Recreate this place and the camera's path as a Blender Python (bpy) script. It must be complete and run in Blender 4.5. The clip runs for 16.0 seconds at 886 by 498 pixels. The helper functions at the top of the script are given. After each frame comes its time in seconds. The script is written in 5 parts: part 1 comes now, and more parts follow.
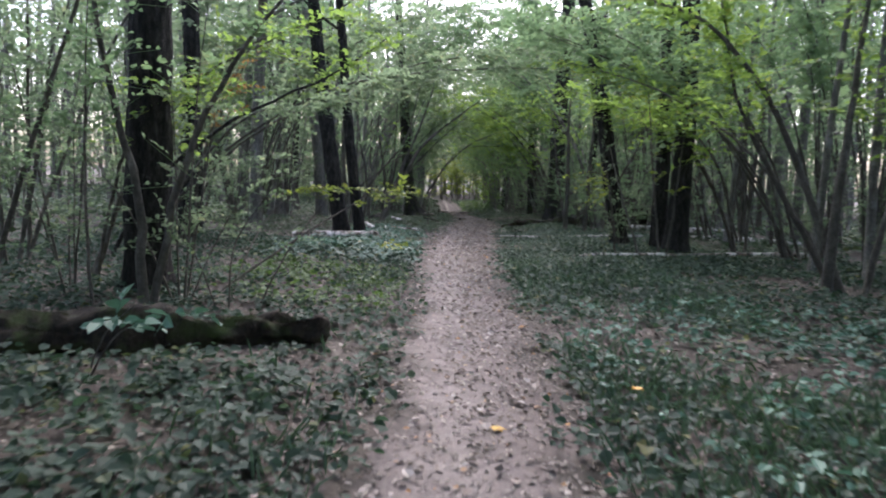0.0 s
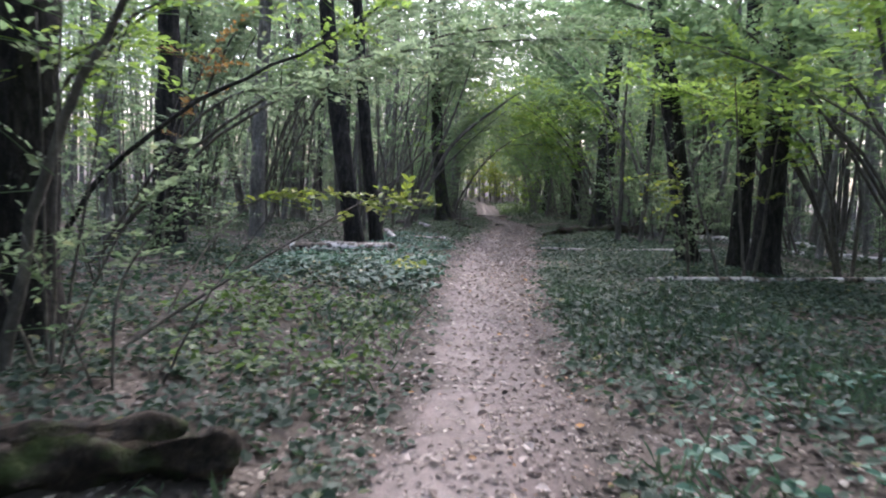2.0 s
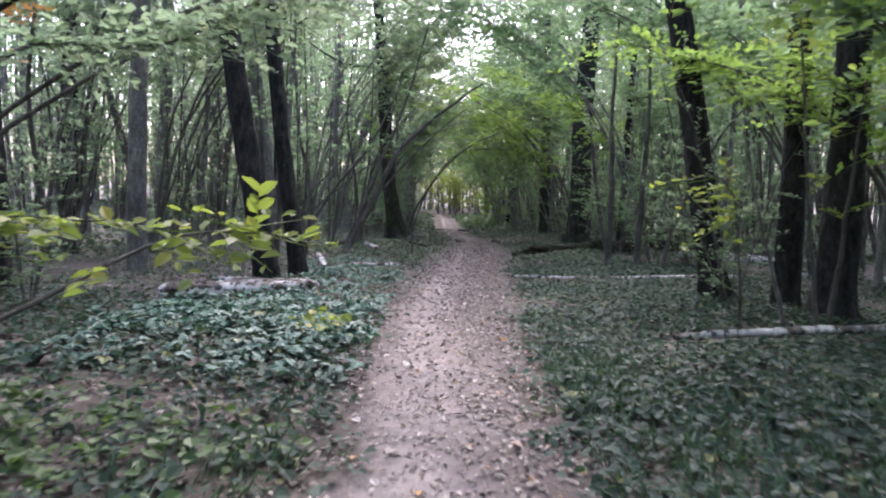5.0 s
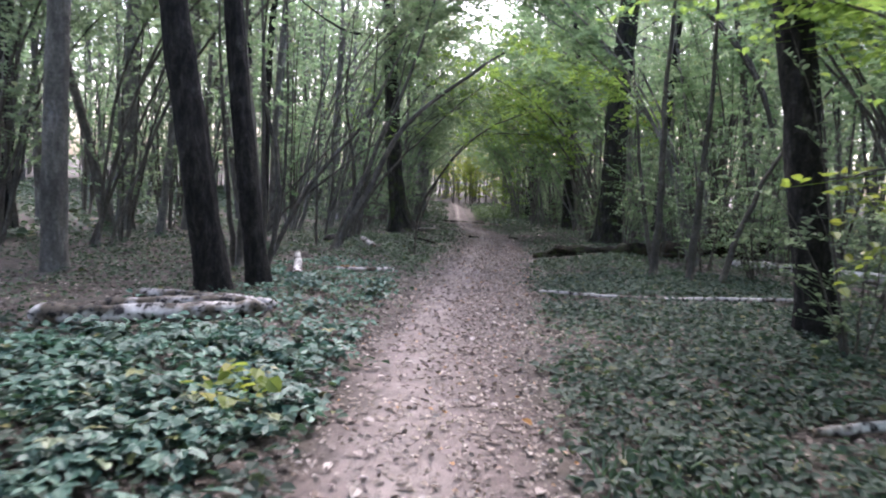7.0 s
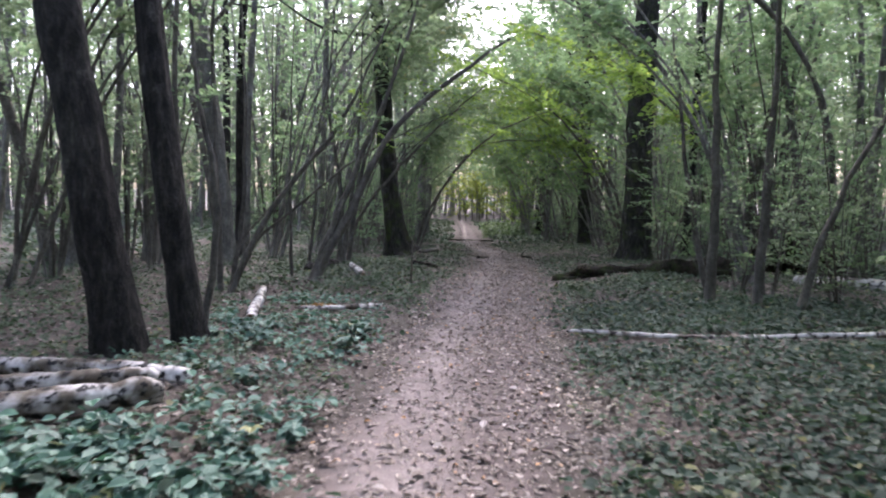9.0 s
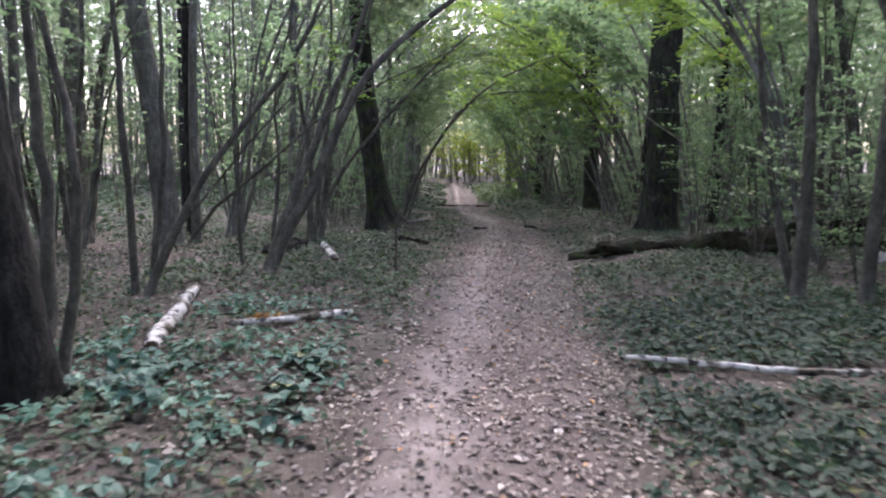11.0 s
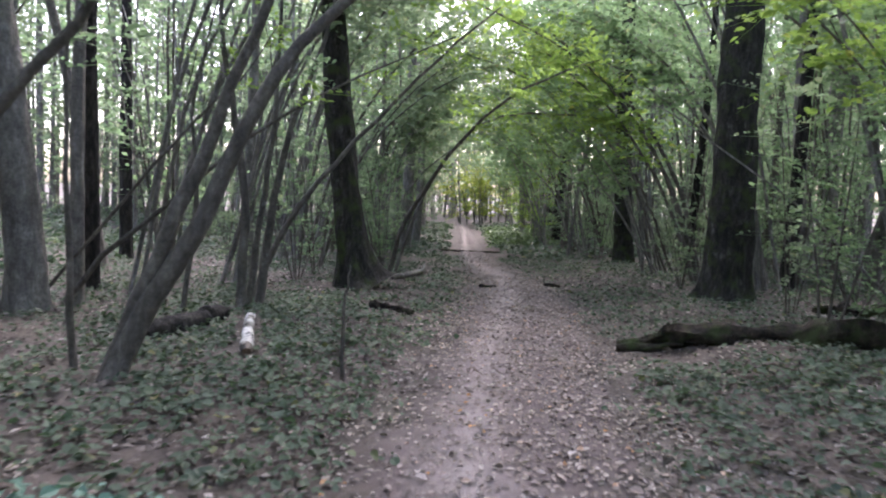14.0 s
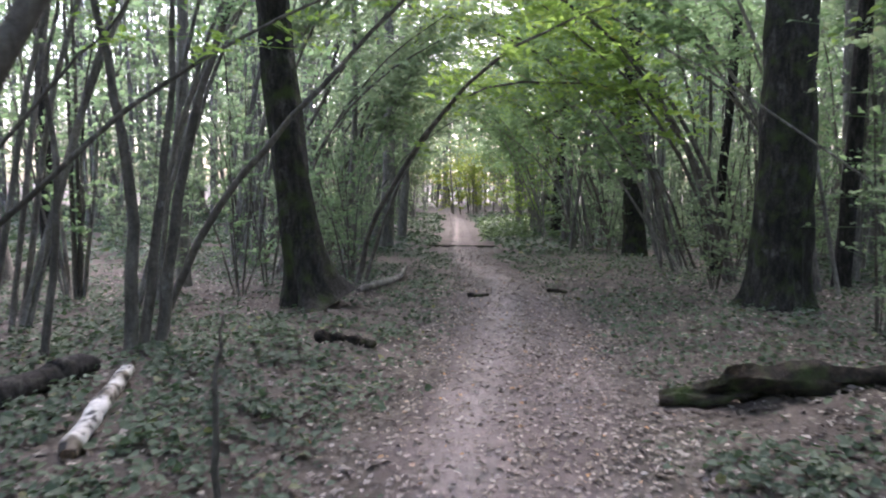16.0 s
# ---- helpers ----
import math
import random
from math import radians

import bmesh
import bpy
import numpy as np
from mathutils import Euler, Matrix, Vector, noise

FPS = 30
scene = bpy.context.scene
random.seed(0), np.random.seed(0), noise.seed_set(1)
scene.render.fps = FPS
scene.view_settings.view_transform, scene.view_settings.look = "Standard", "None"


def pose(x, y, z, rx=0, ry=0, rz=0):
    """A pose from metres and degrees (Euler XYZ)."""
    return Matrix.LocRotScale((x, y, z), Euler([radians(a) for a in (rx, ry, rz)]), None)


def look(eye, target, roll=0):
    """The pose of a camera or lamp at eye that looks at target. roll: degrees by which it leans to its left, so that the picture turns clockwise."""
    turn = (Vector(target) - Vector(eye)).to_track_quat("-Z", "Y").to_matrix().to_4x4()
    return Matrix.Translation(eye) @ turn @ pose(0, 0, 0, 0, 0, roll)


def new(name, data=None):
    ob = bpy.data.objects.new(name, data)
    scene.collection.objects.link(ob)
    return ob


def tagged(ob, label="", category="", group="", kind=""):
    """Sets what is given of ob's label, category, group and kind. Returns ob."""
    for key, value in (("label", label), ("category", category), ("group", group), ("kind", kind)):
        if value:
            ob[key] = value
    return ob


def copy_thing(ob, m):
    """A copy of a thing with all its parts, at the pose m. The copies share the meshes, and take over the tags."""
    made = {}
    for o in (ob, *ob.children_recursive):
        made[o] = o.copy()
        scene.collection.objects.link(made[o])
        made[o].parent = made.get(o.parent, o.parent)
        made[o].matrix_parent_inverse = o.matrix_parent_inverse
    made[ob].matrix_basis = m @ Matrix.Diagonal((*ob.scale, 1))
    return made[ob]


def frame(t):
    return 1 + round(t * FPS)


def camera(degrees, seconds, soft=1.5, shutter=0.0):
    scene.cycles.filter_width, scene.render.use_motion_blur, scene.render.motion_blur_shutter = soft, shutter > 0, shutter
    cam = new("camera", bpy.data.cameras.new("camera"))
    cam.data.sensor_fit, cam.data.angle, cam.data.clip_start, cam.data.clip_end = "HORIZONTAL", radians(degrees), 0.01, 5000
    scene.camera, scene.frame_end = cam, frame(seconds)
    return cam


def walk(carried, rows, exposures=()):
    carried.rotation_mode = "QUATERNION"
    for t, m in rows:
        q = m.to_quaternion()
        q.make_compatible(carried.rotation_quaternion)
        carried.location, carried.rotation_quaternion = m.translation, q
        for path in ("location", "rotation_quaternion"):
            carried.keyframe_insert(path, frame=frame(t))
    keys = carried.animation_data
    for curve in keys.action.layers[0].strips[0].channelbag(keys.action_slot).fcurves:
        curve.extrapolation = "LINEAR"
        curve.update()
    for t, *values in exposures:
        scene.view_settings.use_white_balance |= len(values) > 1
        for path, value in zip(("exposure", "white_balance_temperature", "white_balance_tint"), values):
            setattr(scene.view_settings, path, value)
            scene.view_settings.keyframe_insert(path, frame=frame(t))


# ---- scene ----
cam = camera(63.7, 16.0, soft=2.1, shutter=0.6)
PATH = [
    (0, (0.007, 0.01, 1.453), (-0.002, 2.0, 1.25), 2.3),
    (0.5, (0.063, 0.646, 1.468), (-0.004, 2.635, 1.278), 2.1),
    (1, (0.047, 1.355, 1.441), (-0.021, 3.344, 1.244), 4.1),
    (1.5, (0.07, 1.975, 1.49), (0.107, 3.966, 1.305), 1.6),
    (2, (0.158, 2.729, 1.465), (0.039, 4.715, 1.26), 2.7),
    (2.5, (0.14, 3.391, 1.461), (0.124, 5.381, 1.262), 2.0),
    (3, (0.171, 3.937, 1.438), (0.137, 5.933, 1.324), 2.1),
    (3.5, (0.151, 4.494, 1.453), (0.062, 6.486, 1.307), 3.3),
    (4, (0.132, 5.083, 1.449), (0.131, 7.071, 1.231), 1.5),
    (4.2, (0.148, 5.335, 1.428), (0.16, 7.328, 1.258), 1.7),
    (6.3, (0.329, 8.129, 1.48), (0.272, 10.12, 1.3), 2.3),
    (6.5, (0.373, 8.38, 1.478), (0.349, 10.371, 1.288), 1.7),
    (7, (0.307, 9.085, 1.459), (0.254, 11.074, 1.252), 3.4),
    (7.5, (0.308, 9.704, 1.383), (0.248, 11.697, 1.233), 2.6),
    (8, (0.381, 10.291, 1.357), (0.371, 12.28, 1.148), 1.0),
    (8.2, (0.386, 10.5, 1.347), (0.304, 12.493, 1.194), 1.3),
    (10.3, (0.219, 13.058, 1.365), (0.162, 15.046, 1.146), 1.2),
    (10.5, (0.199, 13.292, 1.379), (0.189, 15.275, 1.119), 0.4),
    (11, (0.241, 13.901, 1.358), (0.187, 15.883, 1.094), 0.5),
    (11.5, (0.217, 14.536, 1.324), (0.184, 16.526, 1.125), 1.7),
    (12, (0.255, 15.126, 1.35), (0.292, 17.118, 1.181), 0.9),
    (12.5, (0.295, 15.748, 1.354), (0.221, 17.734, 1.134), 1.8),
    (13, (0.288, 16.38, 1.342), (0.34, 18.367, 1.119), 1.2),
    (13.5, (0.338, 17.011, 1.294), (0.313, 19.001, 1.096), 1.3),
    (14, (0.376, 17.596, 1.302), (0.29, 19.588, 1.145), 2.0),
    (14.5, (0.399, 18.168, 1.376), (0.414, 20.157, 1.17), 0.5),
    (15, (0.506, 18.763, 1.367), (0.387, 20.745, 1.126), 1.3),
    (15.5, (0.492, 19.38, 1.321), (0.422, 21.369, 1.128), 1.3),
    (16, (0.534, 19.94, 1.308), (0.456, 21.93, 1.121), 0.4),
]
walk(cam, [(t, look(eye, target, roll)) for t, eye, target, roll in PATH],
     exposures=[(0.0, 1.82, 5820, 18), (2.0, 2.02, 5820, 21), (4.0, 2.25, 5800, 24), (8.0, 2.3, 5900, 24), (12.0, 2.45, 5950, 25), (16.0, 2.75, 5950, 24)])

# ---- world and light: an overcast evening sky over a closed wood ----
world = bpy.data.worlds.new("overcast_sky")
scene.world = world
world.use_nodes = True
wn, wl = world.node_tree.nodes, world.node_tree.links
sky = wn.new("ShaderNodeTexSky")
sky.sky_type, sky.sun_disc = "NISHITA", False
sky.sun_elevation, sky.sun_rotation = radians(46), radians(4)
sky.air_density, sky.dust_density, sky.ozone_density = 1.0, 4.0, 1.0
pale = wn.new("ShaderNodeHueSaturation")
pale.inputs["Saturation"].default_value = 0.8
wl.new(sky.outputs[0], pale.inputs["Color"])
wl.new(pale.outputs[0], wn["Background"].inputs["Color"])
wn["Background"].inputs["Strength"].default_value = 0.15

sun = new("sun", bpy.data.lights.new("sun", "SUN"))
sun.data.energy, sun.data.angle, sun.data.color = 0.8, radians(45), (1.0, 0.96, 0.9)
sun.matrix_world = look((3, 46, 48), (0, 0, 0))


# ---- materials ----
def material(name, rough=0.8):
    m = bpy.data.materials.new(name)
    m.use_nodes = True
    p = m.node_tree.nodes["Principled BSDF"]
    p.inputs["Roughness"].default_value = rough
    p.inputs["Specular IOR Level"].default_value = 0.25
    return m, m.node_tree.nodes, m.node_tree.links, p


def ramp(n, stops):
    r = n.new("ShaderNodeValToRGB")
    while len(r.color_ramp.elements) < len(stops):
        r.color_ramp.elements.new(0.5)
    for e, (pos, col) in zip(r.color_ramp.elements, stops):
        e.position, e.color = pos, (*col, 1)
    return r


def noise_node(n, l, scale, detail=4, stretch=None, coord="Object", rough=0.55):
    tc, mp, nz = n.new("ShaderNodeTexCoord"), n.new("ShaderNodeMapping"), n.new("ShaderNodeTexNoise")
    l.new(tc.outputs[coord], mp.inputs["Vector"])
    mp.inputs["Scale"].default_value = stretch or (1, 1, 1)
    l.new(mp.outputs[0], nz.inputs["Vector"])
    nz.inputs["Scale"].default_value, nz.inputs["Detail"].default_value, nz.inputs["Roughness"].default_value = scale, detail, rough
    return nz


def mix_rgb(n, l, fac, a, b, blend="MIX"):
    x = n.new("ShaderNodeMix")
    x.data_type, x.blend_type = "RGBA", blend
    for sock, v in ((0, fac), (6, a), (7, b)):
        if hasattr(v, "is_linked"):
            l.new(v, x.inputs[sock])
        else:
            x.inputs[sock].default_value = v if sock == 0 else (*v, 1)
    return x.outputs[2]


def bump(n, l, p, height, strength=0.5, dist=0.02):
    b = n.new("ShaderNodeBump")
    b.inputs["Strength"].default_value, b.inputs["Distance"].default_value = strength, dist
    l.new(height, b.inputs["Height"])
    l.new(b.outputs[0], p.inputs["Normal"])


def bark_material(name, dark, light, moss=0.0, scale=9.0, lichen=0.6, tall=0.6):
    """Bark in broken plates: deep furrows, lighter plate faces, and pale lichen in scattered patches."""
    m, n, l, p = material(name, 0.9)
    a = noise_node(n, l, scale, 7, (1.8, 1.8, tall), rough=0.68)
    b = noise_node(n, l, 1.3, 3)
    fine = noise_node(n, l, scale * 4, 4, rough=0.7)
    r = ramp(n, [(0.4, dark), (0.55, tuple(0.65 * a + 0.35 * b for a, b in zip(dark, light))), (0.7, light)])
    l.new(a.outputs["Fac"], r.inputs[0])
    r2 = ramp(n, [(0.3, (0.6, 0.6, 0.6)), (0.7, (1.15, 1.15, 1.1))])
    l.new(b.outputs["Fac"], r2.inputs[0])
    col = mix_rgb(n, l, 1.0, r.outputs[0], r2.outputs[0], "MULTIPLY")
    r4 = ramp(n, [(0.35, (0.7, 0.7, 0.7)), (0.65, (1.2, 1.2, 1.2))])
    l.new(fine.outputs["Fac"], r4.inputs[0])
    col = mix_rgb(n, l, 1.0, col, r4.outputs[0], "MULTIPLY")
    if lichen:
        c = noise_node(n, l, 3.6, 6, (1, 1, 0.7), rough=0.7)
        r5 = ramp(n, [(0.66 - 0.12 * lichen, (0, 0, 0)), (0.76 - 0.1 * lichen, (0.75, 0.75, 0.75))])
        l.new(c.outputs["Fac"], r5.inputs[0])
        col = mix_rgb(n, l, r5.outputs[0], col, tuple(min(0.3, 1.5 * v + 0.02) for v in light))
    if moss:
        c = noise_node(n, l, 4.5, 5)
        r3 = ramp(n, [(0.62 - 0.3 * moss, (0, 0, 0)), (0.78 - 0.2 * moss, (1, 1, 1))])
        l.new(c.outputs["Fac"], r3.inputs[0])
        col = mix_rgb(n, l, r3.outputs[0], col, (0.045, 0.06, 0.018))
    l.new(col, p.inputs["Base Color"])
    bump(n, l, p, mix_rgb(n, l, 0.3, a.outputs["Fac"], fine.outputs["Fac"]), 1.0, 0.05)
    return m


def birch_material(name):
    m, n, l, p = material(name, 0.6)
    a = noise_node(n, l, 9, 4, (1.6, 1.0, 1.8))
    b = noise_node(n, l, 2.2, 4)
    r = ramp(n, [(0.4, (0.03, 0.026, 0.024)), (0.46, (0.42, 0.39, 0.36)), (0.7, (0.75, 0.72, 0.68))])
    l.new(a.outputs["Fac"], r.inputs[0])
    r2 = ramp(n, [(0.42, (0.2, 0.17, 0.13)), (0.5, (1, 1, 1))])
    l.new(b.outputs["Fac"], r2.inputs[0])
    l.new(mix_rgb(n, l, 1.0, r.outputs[0], r2.outputs[0], "MULTIPLY"), p.inputs["Base Color"])
    bump(n, l, p, a.outputs["Fac"], 0.4, 0.01)
    return m


def leaf_material(name, stops, rough=0.45, through_light=0.35, glow=(0.2, 0.4, 0.05), sheen=0.45):
    """A thin leaf: gloss on top and light passing through. Each leaf takes its own colour from stops."""
    m, n, l, p = material(name, rough)
    p.inputs["Specular IOR Level"].default_value = sheen
    g = n.new("ShaderNodeNewGeometry")
    r = ramp(n, stops)
    l.new(g.outputs["Random Per Island"], r.inputs[0])
    nz = noise_node(n, l, 0.7, 2)
    r2 = ramp(n, [(0.3, (0.75, 0.75, 0.78)), (0.7, (1.2, 1.2, 1.1))])
    l.new(nz.outputs["Fac"], r2.inputs[0])
    col = mix_rgb(n, l, 1.0, r.outputs[0], r2.outputs[0], "MULTIPLY")
    l.new(col, p.inputs["Base Color"])
    if through_light:
        t, mx = n.new("ShaderNodeBsdfTranslucent"), n.new("ShaderNodeMixShader")
        l.new(mix_rgb(n, l, 0.5, col, glow), t.inputs["Color"])
        mx.inputs[0].default_value = through_light
        l.new(p.outputs[0], mx.inputs[1]), l.new(t.outputs[0], mx.inputs[2])
        l.new(mx.outputs[0], n["Material Output"].inputs["Surface"])
    return m


M_BARK = bark_material("dark_ridged_bark", (0.016, 0.014, 0.0125), (0.082, 0.072, 0.063), lichen=0.35)
M_BARK_MOSS = bark_material("mossy_bark", (0.021, 0.018, 0.015), (0.085, 0.077, 0.066), moss=0.4)
# grey bark, its tone lifted to put background haze into the colour
M_BARK_GREY_HAZE = bark_material("grey_haze_bark", (0.14, 0.128, 0.112), (0.34, 0.318, 0.283), scale=6)
M_HAZEL = bark_material("smooth_brown_bark", (0.088, 0.078, 0.065), (0.225, 0.203, 0.17), scale=5, lichen=0.2)
M_ROTTEN = bark_material("rotten_wood", (0.018, 0.014, 0.011), (0.09, 0.068, 0.046), moss=0.45, scale=7, lichen=0.3, tall=1.2)
M_BIRCH = birch_material("birch_bark")
M_CUT = bark_material("sawn_wood", (0.16, 0.11, 0.07), (0.3, 0.22, 0.15), scale=12)
M_LEAF = leaf_material("green_leaf", [(0, (0.075, 0.115, 0.05)), (0.55, (0.105, 0.155, 0.068)), (0.93, (0.14, 0.19, 0.09)), (1, (0.22, 0.2, 0.07))], 0.5, 0.58, (0.38, 0.57, 0.27))
# paler than M_LEAF: sky light and veil are put into the leaf colour
M_LEAF_PALE_LIT = leaf_material("pale_green_leaf_skylit", [(0, (0.09, 0.125, 0.07)), (0.6, (0.12, 0.16, 0.09)), (0.92, (0.15, 0.185, 0.11)), (1, (0.24, 0.2, 0.09))], 0.45, 0.58, (0.42, 0.56, 0.3), 0.35)
M_LEAF_RUST = leaf_material("rusty_leaf", [(0, (0.16, 0.08, 0.03)), (0.6, (0.25, 0.14, 0.045)), (1, (0.3, 0.22, 0.06))], 0.5, 0.45, (0.45, 0.25, 0.08))
M_FRESH = leaf_material("fresh_herb_leaf", [(0, (0.055, 0.095, 0.03)), (1, (0.095, 0.145, 0.045))], 0.55, 0.3, (0.25, 0.42, 0.08))
# a yellow-green leaf with light put into its colour, for shaded boughs
M_LEAF_LIME = leaf_material("lime_leaf", [(0, (0.09, 0.14, 0.03)), (0.7, (0.14, 0.2, 0.045)), (0.95, (0.19, 0.24, 0.06)), (1, (0.3, 0.22, 0.05))], 0.5, 0.6, (0.42, 0.64, 0.12))
M_LEAF_YELLOW = leaf_material("yellow_green_leaf", [(0, (0.11, 0.16, 0.025)), (0.7, (0.17, 0.21, 0.03)), (1, (0.28, 0.25, 0.04))], 0.5, 0.45, (0.42, 0.54, 0.08))
M_HERB = leaf_material("herb_leaf", [(0, (0.058, 0.076, 0.048)), (0.6, (0.086, 0.11, 0.074)), (0.94, (0.125, 0.15, 0.105)), (1, (0.17, 0.15, 0.06))], 0.6, 0.2, (0.12, 0.25, 0.08), 0.2)
M_HERB_COOL = leaf_material("cool_herb_leaf", [(0, (0.03, 0.048, 0.034)), (0.6, (0.046, 0.071, 0.051)), (0.94, (0.072, 0.1, 0.075)), (1, (0.17, 0.16, 0.05))], 0.6, 0.2, (0.12, 0.25, 0.1), 0.2)
M_BRAMBLE = leaf_material("bramble_leaf", [(0, (0.07, 0.15, 0.105)), (0.7, (0.12, 0.22, 0.16)), (1, (0.17, 0.28, 0.21))], 0.55, 0.2, (0.1, 0.25, 0.12))
M_GRASS = leaf_material("grass_blade", [(0, (0.08, 0.135, 0.075)), (1, (0.14, 0.21, 0.12))], 0.5, 0.2, (0.1, 0.22, 0.06))
M_LITTER = leaf_material("dry_leaf", [(0, (0.09, 0.066, 0.055)), (0.25, (0.19, 0.145, 0.12)), (0.7, (0.25, 0.2, 0.17)), (0.96, (0.42, 0.355, 0.31)), (1, (0.42, 0.2, 0.06))], 0.6, 0)
M_LITTER_DARK = leaf_material("old_dry_leaf", [(0, (0.06, 0.044, 0.036)), (0.5, (0.1, 0.078, 0.063)), (0.86, (0.17, 0.138, 0.115)), (1, (0.4, 0.345, 0.305))], 0.65, 0, sheen=0.3)
M_LITTER_PIECE, _n, _l, _p = material("single_dry_leaf", 0.6)
_r = ramp(_n, [(0, (0.14, 0.1, 0.08)), (0.4, (0.25, 0.195, 0.165)), (0.95, (0.5, 0.43, 0.385)), (1, (0.45, 0.22, 0.06))])
_l.new(_n.new("ShaderNodeObjectInfo").outputs["Random"], _r.inputs[0])
_l.new(_r.outputs[0], _p.inputs["Base Color"])
M_YELLOW_FALLEN = leaf_material("fallen_yellow_leaf", [(0, (0.6, 0.33, 0.03)), (1, (0.7, 0.42, 0.05))], 0.5, 0)


def soil_material(name, stops, fine=38.0, wet=0.9):
    m, n, l, p = material(name, wet)
    a, b = noise_node(n, l, 1.1, 4), noise_node(n, l, fine, 5, rough=0.7)
    r = ramp(n, stops)
    l.new(a.outputs["Fac"], r.inputs[0])
    r2 = ramp(n, [(0.3, (0.62, 0.6, 0.58)), (0.7, (1.25, 1.22, 1.2))])
    l.new(b.outputs["Fac"], r2.inputs[0])
    l.new(mix_rgb(n, l, 1.0, r.outputs[0], r2.outputs[0], "MULTIPLY"), p.inputs["Base Color"])
    bump(n, l, p, b.outputs["Fac"], 0.7, 0.02)
    return m


M_SOIL = soil_material("woodland_soil", [(0.3, (0.075, 0.062, 0.052)), (0.55, (0.12, 0.1, 0.083)), (0.75, (0.085, 0.09, 0.066))])
M_PATH = soil_material("trodden_earth", [(0.3, (0.115, 0.091, 0.083)), (0.7, (0.165, 0.132, 0.121))], 55)
pn, pl = M_PATH.node_tree.nodes, M_PATH.node_tree.links
worn = pn.new("ShaderNodeAttribute")
worn.attribute_name = "wear"
base_link = pn["Principled BSDF"].inputs["Base Color"].links[0]
covered = base_link.from_socket
fine_grit = ramp(pn, [(0.3, (0.24, 0.2, 0.185)), (0.7, (0.36, 0.31, 0.29))])
pl.new(noise_node(pn, pl, 70, 5, rough=0.7).outputs["Fac"], fine_grit.inputs[0])
blotch = ramp(pn, [(0.35, (0.72, 0.7, 0.68)), (0.65, (1.1, 1.08, 1.06))])
pl.new(noise_node(pn, pl, 4.5, 5, rough=0.65).outputs["Fac"], blotch.inputs[0])
grit = mix_rgb(pn, pl, 1.0, fine_grit.outputs[0], blotch.outputs[0], "MULTIPLY")
verge = pn.new("ShaderNodeAttribute")
verge.attribute_name = "verge"
trodden = mix_rgb(pn, pl, worn.outputs["Fac"], covered, grit)
pl.new(mix_rgb(pn, pl, verge.outputs["Fac"], trodden, (0.075, 0.062, 0.05)), pn["Principled BSDF"].inputs["Base Color"])


# ---- mesh building ----
def quads(name, V, F, mat, smooth=False):
    me = bpy.data.meshes.new(name)
    V, F = np.asarray(V, np.float32), np.asarray(F, np.int32)
    me.vertices.add(len(V)), me.loops.add(F.size), me.polygons.add(len(F))
    me.vertices.foreach_set("co", V.ravel())
    me.loops.foreach_set("vertex_index", F.ravel())
    me.polygons.foreach_set("loop_start", np.arange(0, F.size, 4, dtype=np.int32))
    me.polygons.foreach_set("use_smooth", np.full(len(F), smooth))
    me.update(calc_edges=True)
    me.materials.append(mat)
    return me


def part(name, mesh, parent, label=""):
    ob = new(name, mesh)
    ob.parent = parent
    return tagged(ob, label)


def thing(name, place, label, category, group="", kind=""):
    ob = new(name)
    ob.location = place
    return tagged(ob, label, category, group, kind)


def unit(a):
    return a / np.maximum(np.linalg.norm(a, axis=-1, keepdims=True), 1e-9)


def spline(pts, n):
    """n points on a smooth line through pts."""
    p = np.asarray(pts, float)
    p = np.vstack([2 * p[0] - p[1], p, 2 * p[-1] - p[-2]])
    out = []
    for u in np.linspace(0, len(p) - 3 - 1e-6, n):
        i, t = int(u), u - int(u)
        a, b, c, d = p[i:i + 4]
        out.append(0.5 * (2 * b + (c - a) * t + (2 * a - 5 * b + 4 * c - d) * t * t + (3 * b - a - 3 * c + d) * t ** 3))
    return np.array(out)


